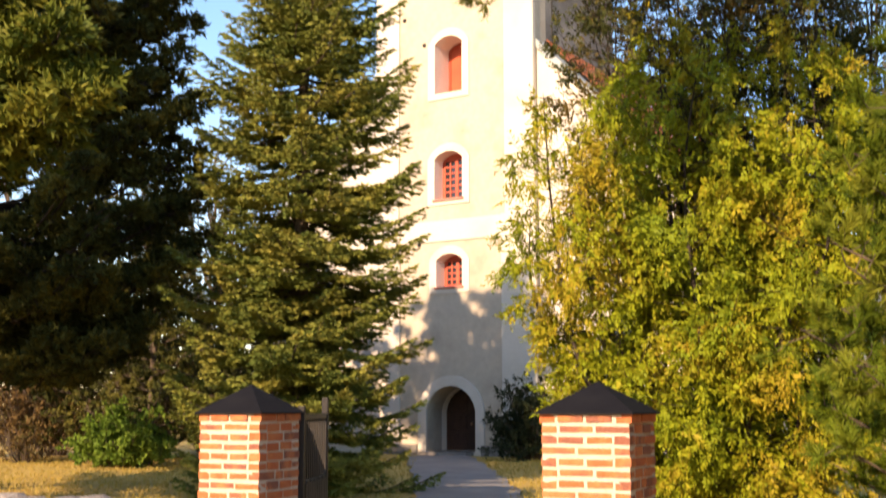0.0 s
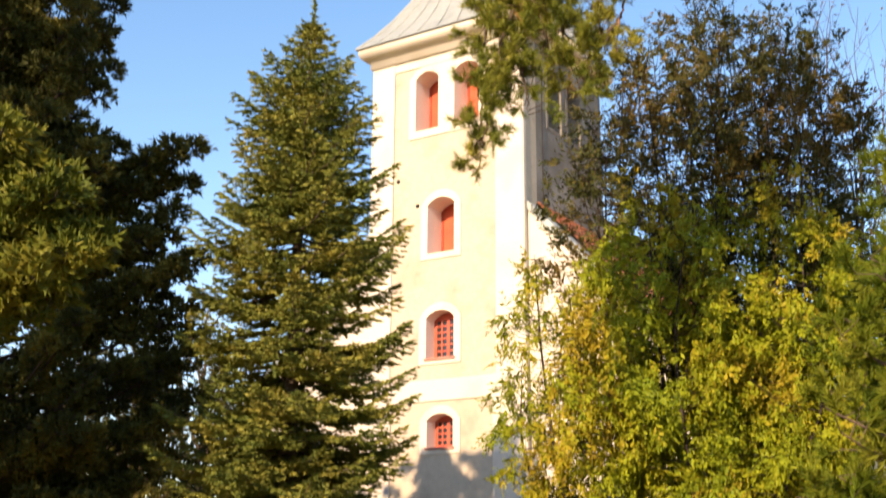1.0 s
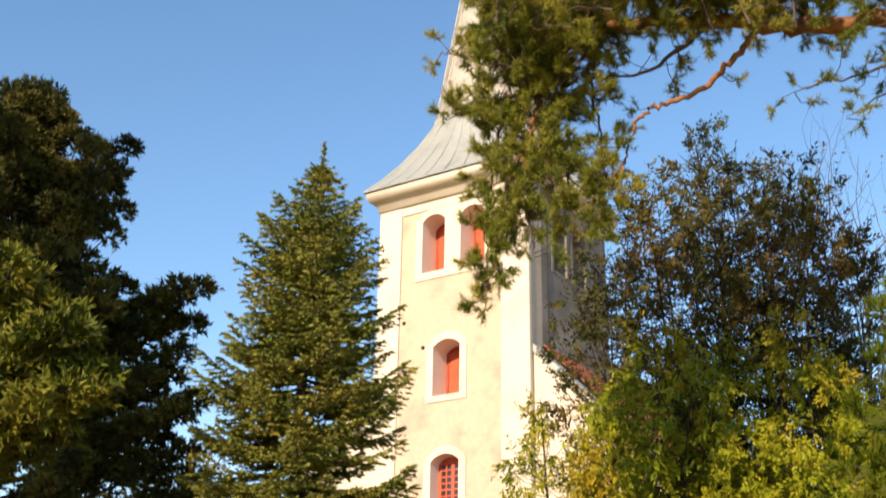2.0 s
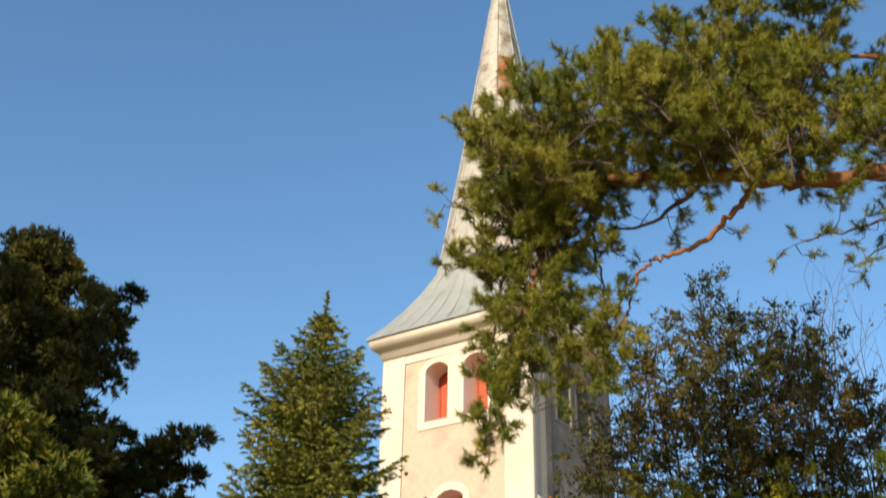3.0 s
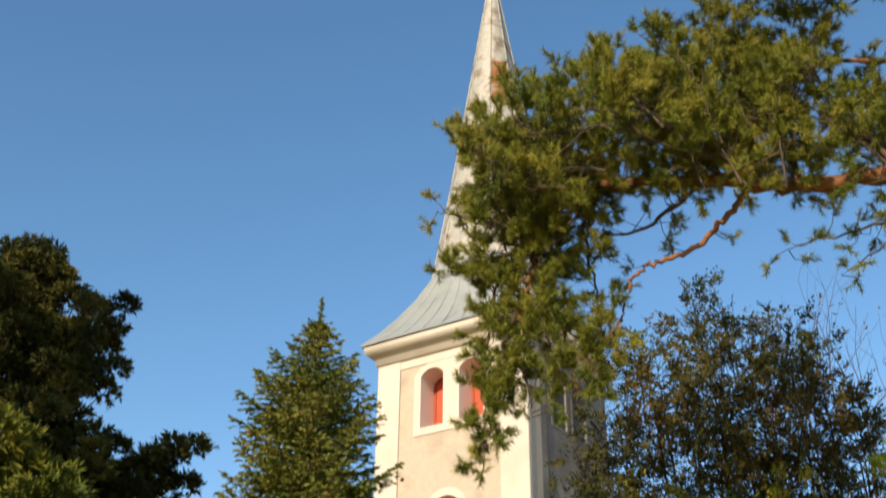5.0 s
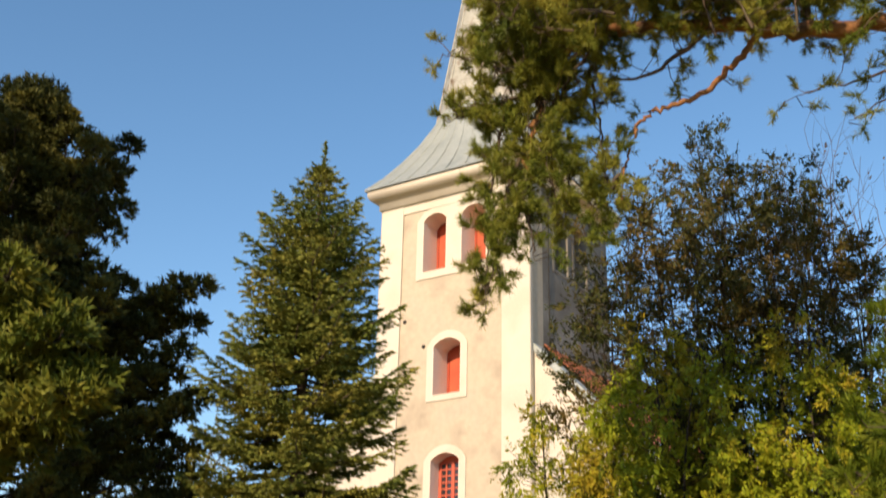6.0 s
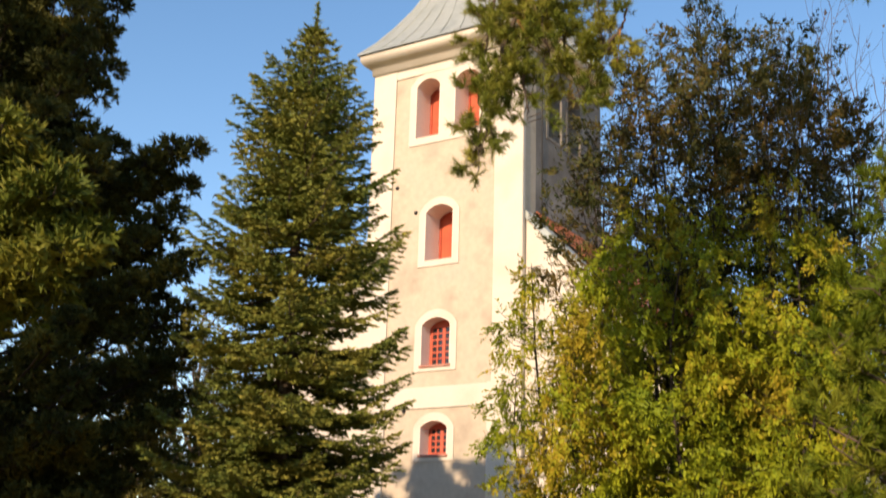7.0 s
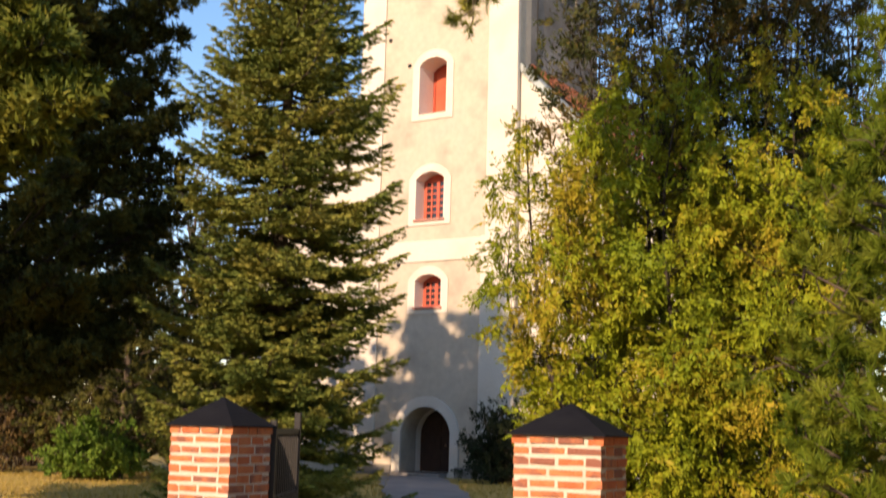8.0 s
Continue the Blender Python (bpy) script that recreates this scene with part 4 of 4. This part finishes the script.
def build_bare_tree(x, y, height, seed, leaves=0, spread=0.6, slim=0.014):
    r = np.random.default_rng(seed)
    tree = empty("bare_tree", pose(x, y, 0), "leafless grey-brown tree at the edge of the woods", "tree", "bare trees in the woods")
    w = Wood()
    tips = []

    def grow_limb(p, d, ln, rad, level):
        pts = [p]
        for k in range(4):
            d = unit(d + r.normal(size=3) * 0.16 + np.array([0, 0, 0.08]))
            pts.append(pts[-1] + d * ln / 4)
        w.tube(pts, rad, rad * 0.5, 6 if level == 0 else 4 if level == 1 else 3)
        if level < 4:
            for k in range(5 if level == 0 else 4 if level < 3 else 3):
                q = pts[r.integers(2, 5)]
                grow_limb(q, unit(d + r.normal(size=3) * spread), ln * r.uniform(0.45, 0.7), rad * 0.5, level + 1)
        else:
            tips.append((pts[-1], d))

    grow_limb(np.zeros(3), np.array([0, 0, 1.0]), height * 0.5, height * slim, 0)
    w.make("trunk", M_BARK, tree)
    if leaves:
        p = np.array([t[0] for t in tips])[:leaves]
        d = np.array([t[1] for t in tips])[:leaves]
        foliage("leaves", [brush(r, p, d, np.full(len(p), 0.3), 4, 0.09, 0.06, 20, 80)], M_BROWN, tree, "a few brown leaves")


# Full ring; the part behind the camera is unseen, added to cut skylight.
def build_far_woods():
    r = np.random.default_rng(61)
    base, way, length = [], [], []
    for k in range(300):
        a = radians(-180 + 360 * (k + r.random()) / 300)
        d = r.uniform(75, 105)
        x, y = d * math.sin(a), d * math.cos(a) + 10
        h, wd = r.uniform(6, 11), r.uniform(1.6, 3.2)
        m = 40
        s = r.random(m)
        z = h * (0.05 + 0.95 * r.random(m))
        rad = wd * np.sqrt(s) * np.clip(1.15 - (z / h) ** 1.5, 0.1, 1)
        b = r.uniform(0, 6.28, m)
        base.append(np.stack([x + rad * np.cos(b), y + rad * np.sin(b), z], -1))
        way.append(np.stack([np.cos(b), np.sin(b), r.uniform(-0.2, 1.2, m)], -1))
        length.append(np.full(m, 0.8))
    ob = foliage("far_woods", [brush(r, np.concatenate(base), np.concatenate(way), np.concatenate(length), 5, 0.9, 0.34, 15, 70)], M_FAR, None)
    tagged(ob, "far brownish belt of mixed woods", "woods", kind="stuff")


# Unseen greenery, added at the right to dim skylight on the pillars.
def build_sky_screen():
    r = np.random.default_rng(91)
    n = 7600
    p = np.stack([r.uniform(5.3, 6.5, n), r.uniform(-7, 8.3, n), r.uniform(0.1, 6.4, n)], -1)
    way = unit(r.normal(size=p.shape) + (-0.5, 0, 0.6))
    ob = foliage("hedge", [brush(r, p, way, np.full(n, 0.3), 7, 0.2, 0.09, 20, 75)], M_YEW, None)
    tagged(ob, "unseen dark evergreen hedge added to dim skylight on the pillars", "hedge", kind="stuff")


build_sky_screen()
build_spruce(-2.78, 22.2, 14.3)
build_left_pine(-9.5, 23.2, 15.1,
                [(-7.1, -0.4, 13.45), (-7.5, 0.3, 13.2), (-7.2, 0.2, 12.2), (-7.2, -0.3, 11.4), (-8.6, -0.6, 14.1), (-8.9, 0.4, 14.6), (-9.9, -0.3, 14.9), (-10.5, 0.4, 14.7), (-7.35, -1.3, 12.2), (-7.2, -1.2, 11.6), (-7.5, -1.4, 12.9), (-8.2, -0.9, 13.4), (-11.8, 1.3, 12.5), (-11.9, 1.2, 11.5), (-11.6, 1.3, 13.2), (-11.0, 0.8, 13.8),
                 (-5.2, 0.1, 10.35), (-5.6, -0.5, 10.1), (-5.35, 0.3, 9.6), (-5.5, -0.2, 8.8), (-5.7, 0.3, 8.4), (-5.05, 0.2, 7.9), (-5.3, -0.4, 7.4), (-5.6, 0.4, 7.0), (-5.1, -0.2, 6.7), (-4.9, 0.2, 6.3),
                 (-5.0, -0.3, 5.7), (-4.9, 0.3, 5.0), (-5.2, -0.4, 4.4), (-5.4, 0.2, 3.8), (-5.9, -0.5, 3.2), (-6.3, 0.3, 2.7), (-6.2, -0.6, 9.2), (-6.4, 0.5, 8.2), (-6.1, -0.7, 7.2), (-6.6, -0.8, 10.0)],
                [(2.3, 3.4), (4, 4.0), (6, 4.2), (7.4, 3.6), (8.4, 3.9), (9.5, 3.9), (10.2, 3.6), (10.7, 1.8), (11.5, 1.9), (12.5, 2.0), (13.3, 2.0), (14.0, 1.2), (15.1, 0.4)],
                2.6, 170, 21, (4.2, 6.4), "large dark pine with broad ragged crown beside the lawn")
# Upper crown is unseen, added to shade the other pine and the tower.
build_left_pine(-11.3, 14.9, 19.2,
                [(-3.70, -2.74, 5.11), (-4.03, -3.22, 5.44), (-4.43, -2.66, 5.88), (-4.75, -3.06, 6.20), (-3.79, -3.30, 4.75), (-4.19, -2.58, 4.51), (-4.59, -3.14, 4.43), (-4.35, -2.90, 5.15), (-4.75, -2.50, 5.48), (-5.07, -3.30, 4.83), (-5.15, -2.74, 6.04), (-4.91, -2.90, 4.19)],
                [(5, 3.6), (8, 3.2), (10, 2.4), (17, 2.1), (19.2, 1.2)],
                5.2, 120, 22, (0, 0), "tall pine with sun-toned olive boughs and an unseen top added for shade", M_OLIVE)
build_near_pine()
build_thuja(3.69, 15.6, [(-1.75, -0.3, 5.0), (-2.15, 0.0, 5.6), (-2.3, 0.5, 4.2), (-1.25, 0.3, 5.3), (-0.3, -1.0, 6.0), (1.0, -0.8, 6.5), (1.9, -1.0, 5.4), (2.3, 0.0, 6.0), (0.3, 0.1, 6.5), (1.5, 0.5, 6.6), (-0.7, -0.3, 6.6), (0.6, -1.3, 5.0), (-1.05, 0.6, 5.5)],
            0.4, M_THUJA, 41, "broad many-stemmed thuja with yellow-green sprays")
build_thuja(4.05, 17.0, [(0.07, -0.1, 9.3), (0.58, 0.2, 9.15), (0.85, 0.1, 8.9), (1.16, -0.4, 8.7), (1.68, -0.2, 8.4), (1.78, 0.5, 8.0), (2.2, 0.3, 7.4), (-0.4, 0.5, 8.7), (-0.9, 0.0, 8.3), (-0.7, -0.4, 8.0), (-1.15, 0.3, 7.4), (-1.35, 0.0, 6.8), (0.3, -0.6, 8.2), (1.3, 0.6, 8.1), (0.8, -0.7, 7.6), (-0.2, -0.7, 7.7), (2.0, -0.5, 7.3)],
            2.6, M_BRONZE, 42, "tall bronze-green thuja behind the yellow one, coloured dark for shade")
build_young_pine(4.75, 10.2, 5.9, 51, M_YOUNG, "young bushy green pine beside the thuja", 34, 0.013)
dark = build_young_pine(-8.3, 33.0, 8.6, 52, M_PINE, "dark young pine at the edge of the woods", 9, 0.04)
for m in (pose(-6.6, 35.5, 0, 0, 0, 100), pose(-10.6, 35.0, 0, 0, 0, 200), pose(-9.2, 39.0, 0, 0, 0, 40), pose(-12.9, 37.4, 0, 0, 0, 300), pose(-6.2, 40.6, 0, 0, 0, 150)):
    copy_thing(dark, m)
build_bush("yew_bush", 2.75, 36.2, 1.45, 1.2, 2.75, 170, M_YEW, 0.12, 0.05, 71, "dark evergreen bush beside the church door")
build_bush("green_bush", -8.7, 32.0, 1.4, 1.2, 1.9, 80, M_SHRUB, 0.13, 0.07, 72, "bright green leafy shrub at the lawn's edge")
for k, (bx, by, bh, s) in enumerate([(-12.5, 35.0, 5.0, 73), (-10.0, 37.5, 5.6, 74), (-16, 38, 5.5, 75), (-7.0, 37.0, 5.0, 76), (-13.2, 40, 6.5, 77), (-8.5, 42, 6.5, 78)]):
    build_bush("brown_bush", bx, by, 2.0, 1.6, bh, 80, M_BROWN, 0.12, 0.06, s, "tangled brown shrub in autumn leaf", "shrub")
for k, (bx, by, bh) in enumerate([(-15, 45, 13), (-11.5, 48, 14), (-18.5, 50, 15), (-9, 52, 13), (-13, 42, 11), (-21, 46, 14), (13.2, 33, 18.0)]):
    build_bare_tree(bx, by, bh, 80 + k, 60, 0.36 if bx > 0 else 0.6, 0.006 if bx > 0 else 0.014)
build_far_woods()

# ---- gate pillars and their bricks ----
lay_bricks(build_pillar((-1.475, 9.39), 0.93))
lay_bricks(build_pillar((1.325, 8.29), 1.05))
